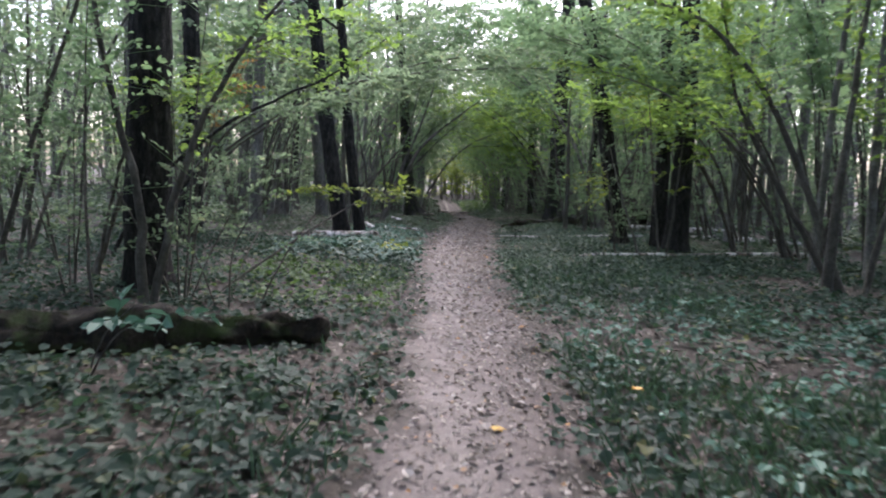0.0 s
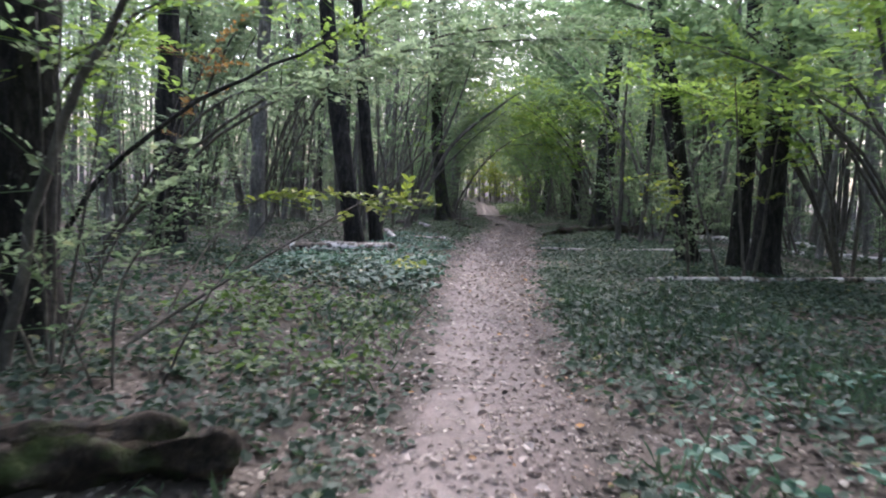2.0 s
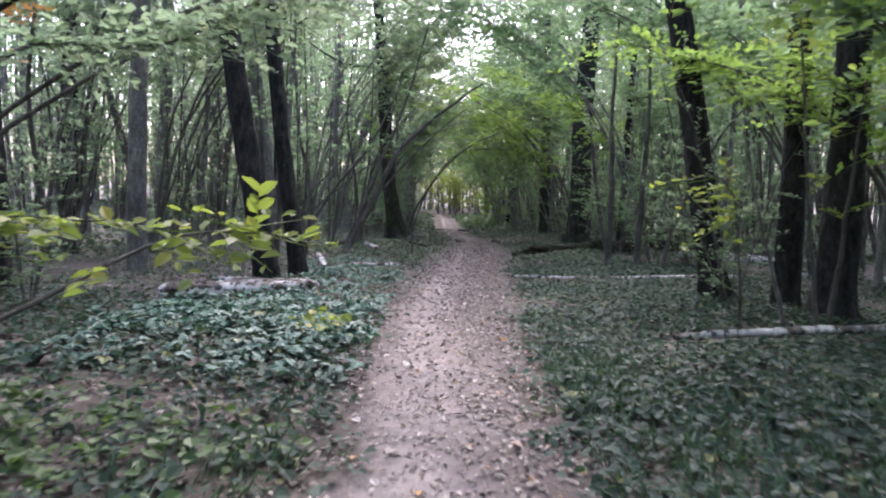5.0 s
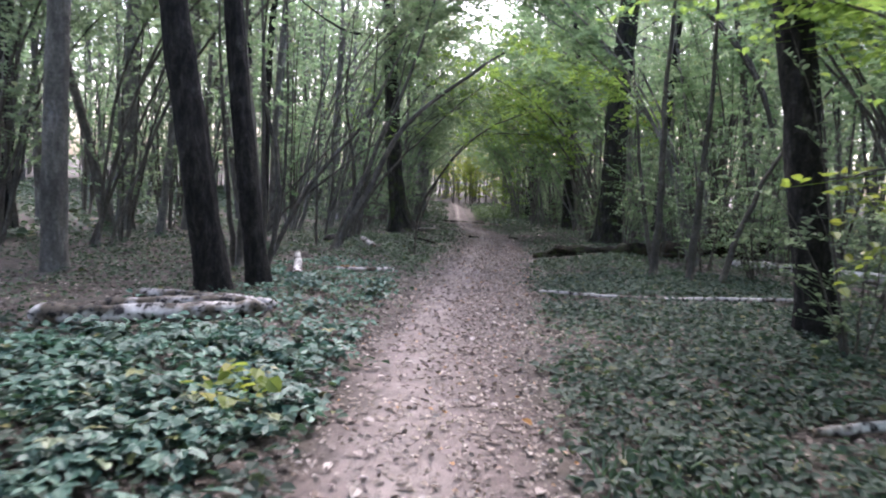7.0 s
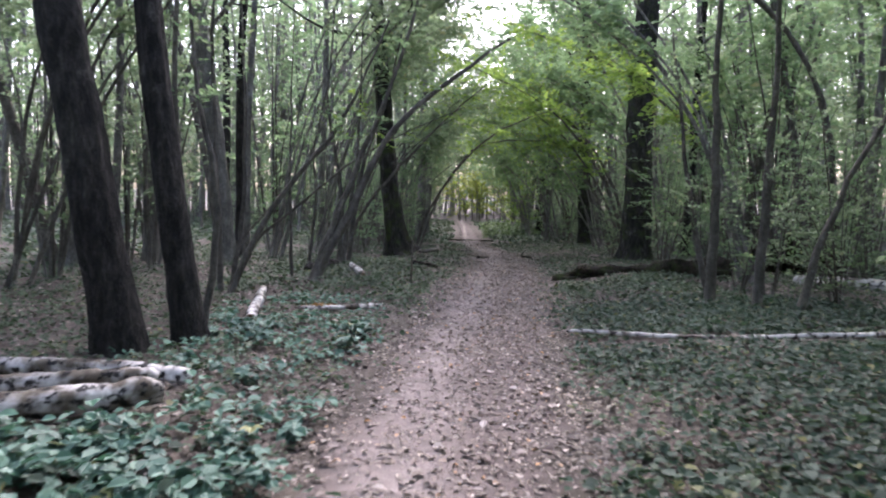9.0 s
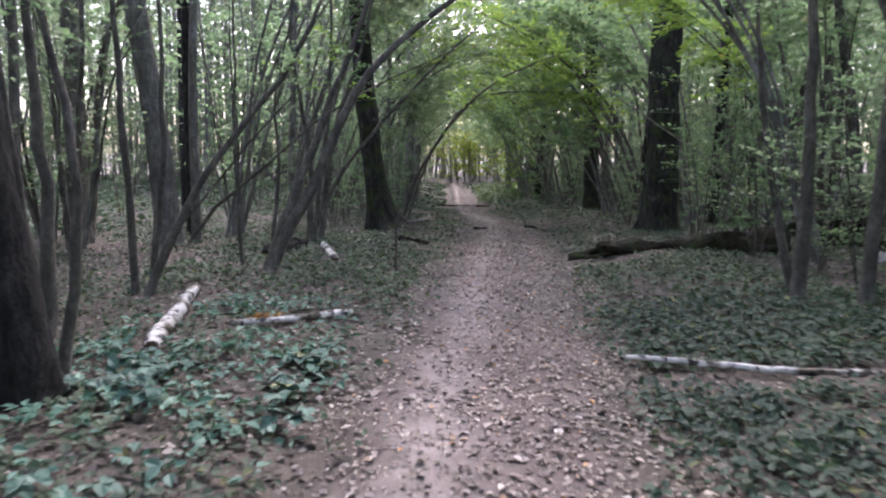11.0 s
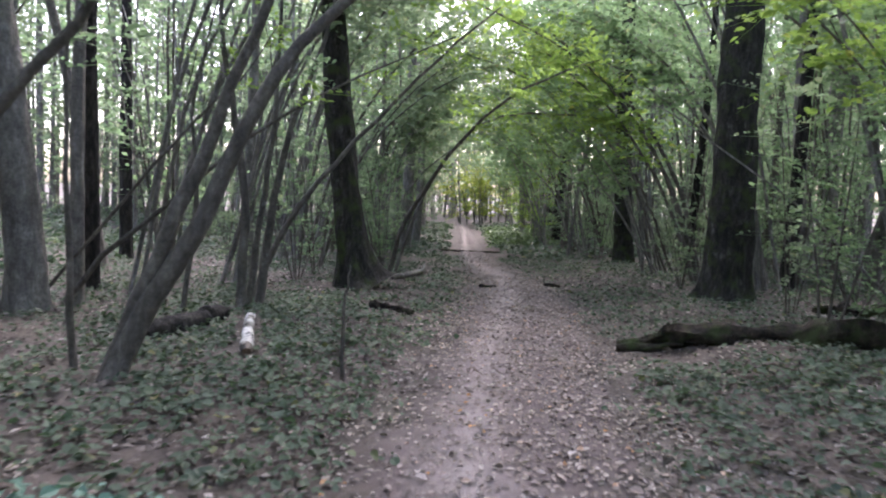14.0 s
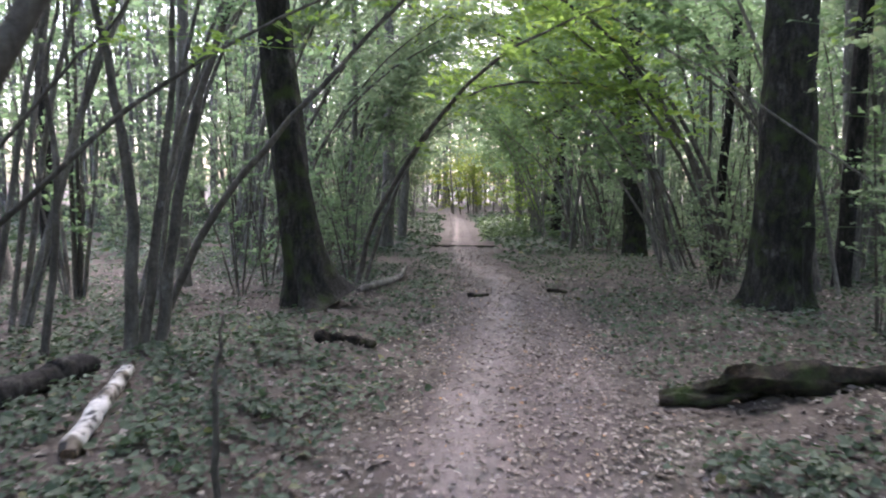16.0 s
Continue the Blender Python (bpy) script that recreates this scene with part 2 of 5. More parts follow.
def tube(pts, radii, sides=8, lumps=0.0, rng=None, flare=0.0, caps=True, ridges=0.0):
    """A tapered round stem along pts: vertices and quads. flare: buttress roots at the foot."""
    P = np.asarray(pts, float)
    k, T = len(P), np.gradient(P, axis=0)
    T = unit(T)
    ref = np.array([0.0, 0, 1]) if abs(T[0, 2]) < 0.8 else np.array([1.0, 0, 0])
    U = unit(np.cross(T, ref))
    W = np.cross(T, U)
    a = np.linspace(0, 2 * math.pi, sides, endpoint=False)
    R = np.asarray(radii, float)[:, None] * np.ones((1, sides))
    if lumps:
        ph = rng.uniform(0, 6.28, 4)
        h = np.arange(k)[:, None]
        R = R * (1 + lumps * (np.sin(2 * a + ph[0] + 0.3 * h) * 0.5 + np.sin(3 * a + ph[1] - 0.21 * h) * 0.35 + np.sin(0.9 * h + ph[3]) * 0.3) + rng.normal(0, lumps * 0.22, (k, sides)))
    if ridges:
        w = rng.normal(0, 1, (k, sides))
        for _ in range(3):
            w = (w + np.roll(w, 1, 1) * 0.4 + np.roll(w, 1, 0) + np.roll(w, -1, 0)) / 2.1
        h = np.arange(k)[:, None]
        R = R * (1 + ridges * (np.sign(np.sin(a * sides / 3.2 + 0.8 * np.sin(0.35 * h))) * 0.3 + w * 0.9))
    if flare:
        h = (P[:, 2] - P[0, 2])[:, None]
        ph = rng.uniform(0, 6.28)
        R = R * (1 + flare * np.exp(-h / 0.27) * (0.75 + 0.5 * np.sin(4 * a + ph) + 0.25 * np.sin(7 * a - ph)))
    V = (P[:, None] + R[..., None] * (np.cos(a)[None, :, None] * U[:, None] + np.sin(a)[None, :, None] * W[:, None])).reshape(-1, 3)
    i, j = np.meshgrid(np.arange(k - 1), np.arange(sides), indexing="ij")
    F = np.stack([i * sides + j, i * sides + (j + 1) % sides, (i + 1) * sides + (j + 1) % sides, (i + 1) * sides + j], -1).reshape(-1, 4)
    if caps:
        for ring in (0, k - 1):
            c = len(V)
            V = np.vstack([V, P[ring]])
            F = np.vstack([F, [[ring * sides + q, ring * sides + (q + 1) % sides, ring * sides + (q + 2) % sides, c] for q in range(0, sides, 2)]])
    return V, F


def join(pieces):
    V, F, at = [], [], 0
    for v, f in pieces:
        V.append(v), F.append(f + at)
        at += len(v)
    return np.vstack(V), np.vstack(F)


def leaves(P, D, N, S, wide=0.62, fold=0.12, fine=False):
    """Leaves with their stalk end at P, pointing along D, facing N, of length S. fine: a six-cornered folded blade, else a rhomb."""
    D = unit(D)
    X = unit(np.cross(D, N))
    N = np.cross(X, D)
    S = np.asarray(S)[:, None]
    n = len(P)
    if fine:
        c = [P, P + D * S * 0.3 + X * S * wide * 0.45 + N * S * fold, P + D * S * 0.68 + X * S * wide * 0.4 + N * S * fold * 0.8, P + D * S - N * S * fold * 0.5,
             P + D * S * 0.68 - X * S * wide * 0.4 + N * S * fold * 0.8, P + D * S * 0.3 - X * S * wide * 0.45 + N * S * fold]
        V = np.stack(c, 1).reshape(-1, 3)
        b = np.arange(n)[:, None] * 6
        F = np.concatenate([b + [0, 3, 2, 1], b + [0, 5, 4, 3]], 1).reshape(-1, 4)
    else:
        c = [P, P + D * S * 0.45 + X * S * wide * 0.5 + N * S * fold, P + D * S, P + D * S * 0.45 - X * S * wide * 0.5 + N * S * fold]
        V = np.stack(c, 1).reshape(-1, 3)
        F = np.arange(n * 4).reshape(-1, 4)[:, ::-1]
    return V, F


def sprays(P, D, L, k, size, rng, fine=False, tilt=0.45):
    """Flat sprays: k leaves each along a twig from P on the way D of length L, alternating, facing mostly upward."""
    n = len(P)
    D = unit(np.asarray(D, float))
    L = np.broadcast_to(np.asarray(L, float), (n,))
    u = (np.tile(np.arange(k), (n, 1)) + rng.uniform(0, 0.8, (n, k))) / k
    up = unit(np.array([0, 0, 1.0]) + rng.normal(0, 0.25, (n, 3)))
    X = unit(np.cross(D, up))
    s = np.where(np.arange(k) % 2 == 0, 1.0, -1.0)[None, :, None]
    A = P[:, None] + D[:, None] * (u * L[:, None])[..., None]
    A[..., 2] -= 0.25 * u ** 2 * L[:, None]
    d = D[:, None] * 0.6 + X[:, None] * s * rng.uniform(0.5, 1.1, (n, k, 1)) + rng.normal(0, 0.2, (n, k, 3))
    N = up[:, None] + rng.normal(0, tilt, (n, k, 3))
    S = size * rng.uniform(0.6, 1.25, (n, k))
    return leaves(A.reshape(-1, 3), d.reshape(-1, 3), N.reshape(-1, 3), S.ravel(), fine=fine)


def twig_tubes(P, D, L, r=0.004):
    """Bare twigs under the sprays, three-sided."""
    D = unit(D)
    X = unit(np.cross(D, [0.1, 0.2, 1.0]))
    Y = np.cross(D, X)
    E = P + D * np.asarray(L)[:, None]
    E[:, 2] -= 0.25 * np.asarray(L)
    c = [P + X * r, P - X * r * 0.5 + Y * r, P - X * r * 0.5 - Y * r, E + X * r * 0.4, E + Y * r * 0.4, E - Y * r * 0.4]
    V = np.stack(c, 1).reshape(-1, 3)
    b = np.arange(len(P))[:, None] * 6
    F = np.concatenate([b + [0, 1, 4, 3], b + [1, 2, 5, 4], b + [2, 0, 3, 5]], 1).reshape(-1, 4)
    return V, F


# ---- the lie of the land ----
def smooth(a, b, v):
    t = np.clip((v - a) / (b - a), 0, 1)
    return t * t * (3 - 2 * t)


PATH_Y = [-30, 0, 5, 10, 14, 17, 20, 23, 26, 29, 31, 33, 36, 40, 44, 50, 57, 66, 90]
PATH_X = [-1.0, 0.1, 0.25, 0.25, 0.2, 0.34, 0.55, 0.72, 0.98, 1.15, 1.1, 0.85, 0.6, 0.4, 0.25, 0.05, -0.2, -0.6, -2.0]
PATH_W = [0.6, 0.64, 0.64, 0.7, 0.8, 0.82, 0.88, 0.84, 0.86, 0.86, 0.72, 0.6, 0.52, 0.48, 0.42, 0.38, 0.36, 0.36, 0.36]
TRAIL_Y = [-30, 3, 8, 12, 17, 19, 21, 23.5, 25, 27, 30, 32.5, 34, 36, 41, 46, 56, 66]
TRAIL_X = [-1.0, 0.05, 0.05, 0.05, 0.0, 0.15, 0.36, 0.47, 0.56, 0.8, 1.0, 0.98, 0.7, 0.35, 0.0, 0.0, -0.15, -0.6]


def path_x(y):
    return np.interp(y, PATH_Y, PATH_X)


def path_w(y):
    return np.interp(y, PATH_Y, PATH_W)


def ground_z(x, y):
    x, y = np.asarray(x, float), np.asarray(y, float)
    z = -0.0065 * np.clip(y, 0, 22) - 0.025 * np.clip(y - 22, 0, 22)
    d = x - path_x(y)
    sunk = 0.07 * smooth(12, 19, y) * (1 - smooth(27, 33, y))
    z = z - sunk + (0.09 + sunk) * smooth(0.7, 2.2, -d) + (0.13 + sunk) * smooth(0.9, 2.6, d)
    z = z + 0.02 * np.sin(1.9 * x + 0.7 * y) * np.sin(1.3 * y - 0.4 * x) * smooth(0.8, 2, abs(d))
    return z + 0.25 * np.sin(0.11 * x + 1) * np.sin(0.09 * y) * smooth(6, 20, abs(d))


gx = np.concatenate([np.linspace(-400, -30, 12), np.linspace(-28, -7, 22), np.linspace(-6.8, 6.8, 115), np.linspace(7, 28, 22), np.linspace(30, 400, 12)])
gy = np.concatenate([np.linspace(-300, -12, 12), np.linspace(-10, 1, 12), np.linspace(1.2, 45, 260), np.linspace(46, 90, 30), np.linspace(95, 500, 12)])
GX, GY = np.meshgrid(gx, gy)
rng = np.random.default_rng(3)
GZ = ground_z(GX, GY) + rng.normal(0, 0.012, GX.shape) * (abs(GX) < 8)
gi, gj = np.meshgrid(np.arange(len(gy) - 1), np.arange(len(gx) - 1), indexing="ij")
gw = len(gx)
GF = np.stack([gi * gw + gj, gi * gw + gj + 1, (gi + 1) * gw + gj + 1, (gi + 1) * gw + gj], -1).reshape(-1, 4)
ground = tagged(new("ground", quads("ground", np.stack([GX, GY, GZ], -1).reshape(-1, 3), GF, M_SOIL, True)), "dark brown woodland soil under herbs and leaf litter", "ground", kind="structure")

# the trodden path, crowned a little and sinking into the soil along a ragged edge
py = np.concatenate([np.linspace(-12, 1, 30), np.linspace(1.1, 48, 470), np.linspace(48.3, 66, 60)])
pu = np.linspace(-1.35, 1.35, 37)
PU, PY = np.meshgrid(pu, py)
ragged = 1 + 0.09 * np.sin(2.3 * PY + 1.5 * np.sign(PU)) + 0.07 * np.sin(5.1 * PY - PU) + rng.normal(0, 0.035, PU.shape)
PX = path_x(PY) + PU * path_w(PY)
PZ = ground_z(PX, PY) + 0.05 - 0.05 * np.abs(PU * ragged) ** 3 + rng.normal(0, 0.0035, PU.shape) - 0.02 * np.exp(-((PU + 0.15) / 0.3) ** 2)
pi_, pj = np.meshgrid(np.arange(len(py) - 1), np.arange(len(pu) - 1), indexing="ij")
pw = len(pu)
PF = np.stack([pi_ * pw + pj, pi_ * pw + pj + 1, (pi_ + 1) * pw + pj + 1, (pi_ + 1) * pw + pj], -1).reshape(-1, 4)
wear = np.exp(-((PX - np.interp(PY, TRAIL_Y, TRAIL_X)) / np.interp(PY, [0, 12, 18, 36, 46, 66], [0.5, 0.45, 0.24, 0.22, 0.1, 0.08])) ** 2)
wear = np.clip(0.85 * wear + 0.16 * np.sin(3.1 * PY + 4 * PX) * np.sin(1.7 * PY) + rng.normal(0, 0.07, PX.shape), 0, 1)
path = tagged(new("path", quads("path", np.stack([PX, PY, PZ], -1).reshape(-1, 3), PF, M_PATH, True)), "trodden pinkish-brown earth path strewn with dry leaves", "path", kind="structure")
path.data.attributes.new("wear", "FLOAT", "POINT").data.foreach_set("value", wear.astype(np.float32).ravel())
edge = smooth(0.55, 1.05, np.abs(PU) + 0.14 * np.sin(2.1 * PY + 2 * np.sign(PU)) + 0.1 * np.sin(5.3 * PY + 3 * PU) + rng.normal(0, 0.08, PU.shape))
path.data.attributes.new("verge", "FLOAT", "POINT").data.foreach_set("value", edge.astype(np.float32).ravel())


def path_z(x, y):
    u = (x - path_x(y)) / path_w(y)
    return ground_z(x, y) + np.maximum(0.0, 0.05 - 0.05 * np.abs(u) ** 3 - 0.02 * np.exp(-((u + 0.15) / 0.3) ** 2)) + 0.004


# ---- trees ----
LOGS = []  # places that the herbs keep clear of


def big_tree(x, y, r, lean, height=13, name="tree", label="tall tree with dark ridged bark", bark=None, seed=1, flare=0.35, crown_from=6.0, bend=0.0, leaf=None, density=84, limb=1.0):
    """A standing tree: trunk with root flare, limbs and a loose crown of leaves above head height. lean: sideways metres at 3.5 m up."""
    rg = np.random.default_rng(seed)
    z0 = float(ground_z(x, y)) - 0.06
    ob = thing(name, (x, y, z0), label, "tree")
    LOGS.append((x, y))
    h = np.concatenate([[0, 0.06, 0.13, 0.22, 0.34, 0.5], np.linspace(0.65, 5.5, 40), np.linspace(6, height, 10)])
    lx = lean * (h / 3.5) ** (1 - bend * 0.35)
    pts = np.stack([lx + 0.03 * np.sin(h * 0.9 + seed), 0.05 * np.sin(h * 0.7 + seed * 2), h], 1)
    rad = r * (1.08 - 0.85 * (h / height) ** 1.2)
    part("trunk", quads("trunk", *tube(pts, rad, 30, 0.03, rg, flare, ridges=0.045), bark or M_BARK, True), ob)
    P, D, L = [], [], []
    for q in range(7):
        hb = rg.uniform(crown_from * 0.8, height * 0.9)
        az, ln = rg.uniform(0, 6.28), rg.uniform(1.6, 3.2) * limb
        b = np.array([np.interp(hb, h, pts[:, 0]), np.interp(hb, h, pts[:, 1]), hb])
        e = b + np.array([math.cos(az) * ln, math.sin(az) * ln, rg.uniform(0.5, 1.6)])
        lp = spline([b, (b + e) / 2 + rg.normal(0, 0.15, 3), e], 7)
        part("limb", quads("limb", *tube(lp, np.linspace(r * 0.28, 0.012, 7), 6), bark or M_BARK, True), ob)
        for _ in range(density // 7):
            i = rg.integers(2, 7)
            P.append(lp[i] + rg.normal(0, 0.45, 3)), D.append([*rg.normal(0, 1, 2), rg.normal(-0.1, 0.25)]), L.append(rg.uniform(0.4, 0.9))
    V = join([sprays(np.array(P), np.array(D), L, 14, 0.13, rg, tilt=0.8), twig_tubes(np.array(P), np.array(D), L)])
    part("crown", quads("crown", *V, leaf or M_LEAF), ob)
    return ob


def leafy_stem(ob, pts, r, rg, leaf=None, bark=None, n_twigs=10, leaf_from=0.45, size=0.085, name="stem", spread=1.0, k=12, fine=True, side=0.8, tilt=0.6, sides=7, rise=0.25):
    """One slender stem with side twigs in leaf, as parts of ob. pts are relative to ob."""
    p = spline(pts, 14)
    p[1:-1] += rg.normal(0, min(0.012, 0.3 * r), (12, 3))
    st = part(name, quads(name, *tube(p, np.linspace(r, max(0.25 * r, 0.004), 14), sides, 0.05, rg), bark or M_HAZEL, True), ob)
    if n_twigs:
        i = rg.uniform(leaf_from * 13, 13, n_twigs)
        P = np.stack([np.interp(i, np.arange(14), p[:, c]) for c in range(3)], 1)
        T = unit(p[-1] - p[-4])
        D = T * 0.5 + np.stack([rg.normal(0, side, n_twigs), rg.normal(0, side, n_twigs), rg.normal(0.05, rise, n_twigs)], 1)
        L = rg.uniform(0.35, 1.0, n_twigs) * spread
        V = join([sprays(P, D, L, k, size, rg, fine, tilt), twig_tubes(P, D, L)])
        part("foliage", quads("foliage", *V, leaf or M_LEAF), st)
    return st


def shrub(x, y, stems, label="hazel bush with several slender brown stems", name="hazel_bush", category="shrub", seed=1, **kw):
    """stems: rows of (radius, [points in world metres]); the first point's height is taken from the ground."""
    rg = np.random.default_rng(seed)
    z0 = float(ground_z(x, y)) - 0.04
    ob = thing(name, (x, y, z0), label, category)
    LOGS.append((x, y))
    for r, pts in stems:
        rel = [np.array([px - x, py_ - y, pz - z0]) for px, py_, pz in pts]
        rel[0][2] = float(ground_z(pts[0][0], pts[0][1])) - 0.05 - z0
        leafy_stem(ob, rel, r, rg, **kw)
    return ob


# the standing trees along the path
# the first tree's crown is above view, thickened to shade the ground
big_tree(-3.3, 7.9, 0.23, 0.02, label="tall tree with dark shaggy bark among saplings", seed=11, density=260, crown_from=7.0)
big_tree(-5.1, 13.95, 0.16, 0.05, seed=12)
big_tree(-5.35, 15.0, 0.15, -0.05, seed=13)
big_tree(-2.55, 17.15, 0.175, -0.5, label="dark-barked tree leaning over a birch log pile", seed=14, bark=M_BARK)
big_tree(-2.17, 17.75, 0.125, -0.42, label="slim dark tree beside a thicker leaning one", seed=15)
big_tree(-1.28, 28.4, 0.21, -0.52, label="leaning dark tree with a mossy flared foot beside the path", bark=M_BARK_MOSS, seed=16, flare=1.75, bend=1.0)
big_tree(4.02, 16.3, 0.175, -0.75, label="dark-barked tree leaning over a thin birch pole", seed=17)
big_tree(4.75, 14.75, 0.2, 0.0, label="stout dark-barked tree behind a fallen birch", seed=18, flare=0.8)
big_tree(4.66, 15.7, 0.15, -0.05, seed=19)
big_tree(4.24, 28.7, 0.31, 0.05, label="very stout old tree with a flared mossy foot", bark=M_BARK_MOSS, seed=20, flare=0.6, height=15)
big_tree(4.3, 36.6, 0.22, -0.1, label="dark-barked tree with a mossy foot", bark=M_BARK_MOSS, seed=21)
for i, (x, y, r, ln) in enumerate([(-4.8, 17.85, 0.18, 0.05), (-6.9, 24.0, 0.2, 0.1), (-7.7, 21.3, 0.2, 0.0), (-5.94, 25.3, 0.19, -0.05), (-4.4, 25.0, 0.22, -0.35), (-4.8, 26.9, 0.12, 0.1),
                                  (-4.2, 25.6, 0.09, 0.1), (-3.64, 30.1, 0.11, 0.05), (-6.9, 32.2, 0.15, 0.0), (-1.57, 37.9, 0.19, 0.02), (-1.7, 43.0, 0.16, 0.1), (6.05, 30.7, 0.14, 0.1), (6.6, 31.6, 0.16, -0.1),
                                  (8.65, 34.7, 0.26, 0.0), (5.05, 33.1, 0.1, 0.1), (5.4, 48.0, 0.28, 0.0), (6.6, 52.7, 0.3, 0.1), (4.9, 61.0, 0.3, 0.0), (11.0, 24.0, 0.28, 0.0), (9.0, 18.5, 0.15, 0.05), (3.6, 46.0, 0.2, 0.2)]):
    big_tree(x, y, r * 0.8, ln, label="straight woodland tree with grey-brown bark", bark=[M_BARK_GREY_HAZE, M_BARK_GREY_HAZE, M_BARK][i % 3], seed=40 + i, density=70)

# broad crowns out of view, added to shade the start of the walk
for i, (x, y) in enumerate([(-4.9, 5.6), (4.9, 6.2), (3.9, 2.0), (6.8, 9.8), (-3.9, 1.0)]):
    big_tree(x, y, 0.2, 0.0, label="unseen broad-crowned tree added to shade the path", seed=30 + i, density=640, crown_from=7.0, limb=1.5)

# slender stems and bushes near the path
shrub(-2.06, 22.23, [(0.085, [(-2.06, 22.23, 0), (-1.8, 22.35, 0.5), (-1.5, 22.5, 1.15), (-1.16, 22.6, 1.9), (-0.72, 22.8, 2.55), (0.22, 23.17, 3.38), (0.9, 23.4, 3.9)]),
                     (0.072, [(-2.1, 22.25, 0), (-1.87, 22.35, 0.55), (-1.63, 22.5, 1.2), (-1.43, 22.6, 1.88), (-1.1, 22.6, 2.6), (-0.7, 22.7, 3.8), (-0.4, 22.7, 5.0)])], "slender tree of two bare stems leaning over the path", "leaning_tree", "tree", 61, n_twigs=7, leaf_from=0.7)
shrub(-2.8, 20.57, [(0.05, [(-2.8, 20.57, 0), (-2.5, 20.75, 0.7), (-2.15, 20.9, 1.35), (-1.6, 21.0, 2.0), (-1.2, 21.0, 2.7), (-0.8, 21.0, 3.6)]),
                    (0.045, [(-2.95, 20.7, 0), (-3.0, 20.7, 1.5), (-3.1, 20.8, 3.2), (-3.0, 20.8, 5)]), (0.04, [(-2.86, 20.8, 0), (-2.7, 20.9, 1.6), (-2.8, 21.0, 4.6)])], seed=62, n_twigs=5, leaf_from=0.6)
shrub(-2.84, 19.0, [(0.06, [(-2.84, 19.0, 0), (-2.8, 19.0, 1.2), (-2.85, 19.0, 2.6), (-2.8, 19, 5)]), (0.045, [(-2.9, 19.1, 0), (-3.1, 19.1, 1.6), (-3.3, 19.1, 4.2)])], seed=63, n_twigs=4, leaf_from=0.6)
shrub(-2.17, 17.95, [(0.04, [(-2.17, 18.0, 0), (-2.05, 18.1, 1.2), (-2.3, 18.2, 2.4), (-2.4, 18.2, 4.5)])], "thin bent sapling beside a dark tree", "sapling", "tree", 64, n_twigs=4, leaf_from=0.6)
shrub(-2.45, 22.5, [(0.03, [(-2.45, 22.5, 0), (-2.5, 22.5, 1.5), (-2.45, 22.5, 4.0)])], "thin upright sapling in sparse leaf", "sapling", "tree", 65, n_twigs=5, leaf_from=0.5)
shrub(-2.35, 25.75, [(0.06, [(-2.33, 25.74, 0), (-2.3, 25.8, 1.0), (-2.45, 25.8, 2.2), (-2.6, 25.8, 3.2), (-2.5, 25.9, 5)]),
                     (0.06, [(-2.2, 26.0, 0), (-2.1, 26.2, 0.9), (-1.95, 26.3, 1.9), (-1.54, 26.3, 3.0), (-1.2, 26.4, 4.6)]),
                     (0.05, [(-2.3, 25.9, 0), (-2.15, 26.0, 1.0), (-2.0, 26.0, 2.4), (-1.95, 26.0, 4.6)]),
                     (0.035, [(-2.87, 25.4, 0), (-2.75, 25.5, 1.3), (-2.8, 25.5, 2.2), (-2.5, 25.6, 3.6)])], seed=66, n_twigs=6, leaf_from=0.6)
shrub(-2.5, 26.6, [(0.045, [(-2.5, 26.6, 0), (-2.0, 26.8, 0.95), (-1.43, 26.9, 1.7), (-0.75, 27, 2.45), (-0.1, 27.0, 3.1), (0.6, 27, 3.7)])], "long thin stem arching across a leaning tree", "leaning_sapling", "tree", 67, n_twigs=6, leaf_from=0.7)
shrub(-1.2, 30.6, [(0.045, [(-1.2, 30.6, 0), (-0.9, 30.2, 0.7), (-0.35, 29.8, 1.6), (0.4, 29.0, 2.45), (1.13, 28.4, 2.94), (2.1, 28.2, 3.3)]),
                   (0.03, [(-1.1, 30.7, 0), (-0.5, 30.6, 1.4), (0.5, 30.6, 2.6), (2.2, 31.0, 2.8), (3.0, 31.0, 2.6)])], "thin sapling arching over the path in green leaf", "leaning_sapling", "tree", 68, n_twigs=30, leaf_from=0.45, size=0.1, spread=1.2, tilt=0.4, leaf=M_LEAF_LIME)
shrub(3.4, 20.6, [(0.075, [(3.4, 20.6, 0), (3.42, 20.6, 1.3), (3.35, 20.6, 3), (3.4, 20.6, 5.5)]), (0.05, [(3.5, 20.9, 0), (3.2, 21.0, 1.5), (2.9, 21, 3.5)])], seed=69, n_twigs=10, leaf_from=0.3, leaf=M_LEAF_PALE_LIT, size=0.07)
shrub(3.92, 20.4, [(0.07, [(3.92, 20.4, 0), (3.98, 20.4, 1.5), (4.0, 20.4, 3), (3.9, 20.4, 5.5)]), (0.055, [(4.3, 20.1, 0), (4.6, 20.1, 1.1), (5.2, 20.1, 2.4), (5.9, 20.1, 3.4)])], seed=70, n_twigs=10, leaf_from=0.35, leaf=M_LEAF_PALE_LIT, size=0.07)
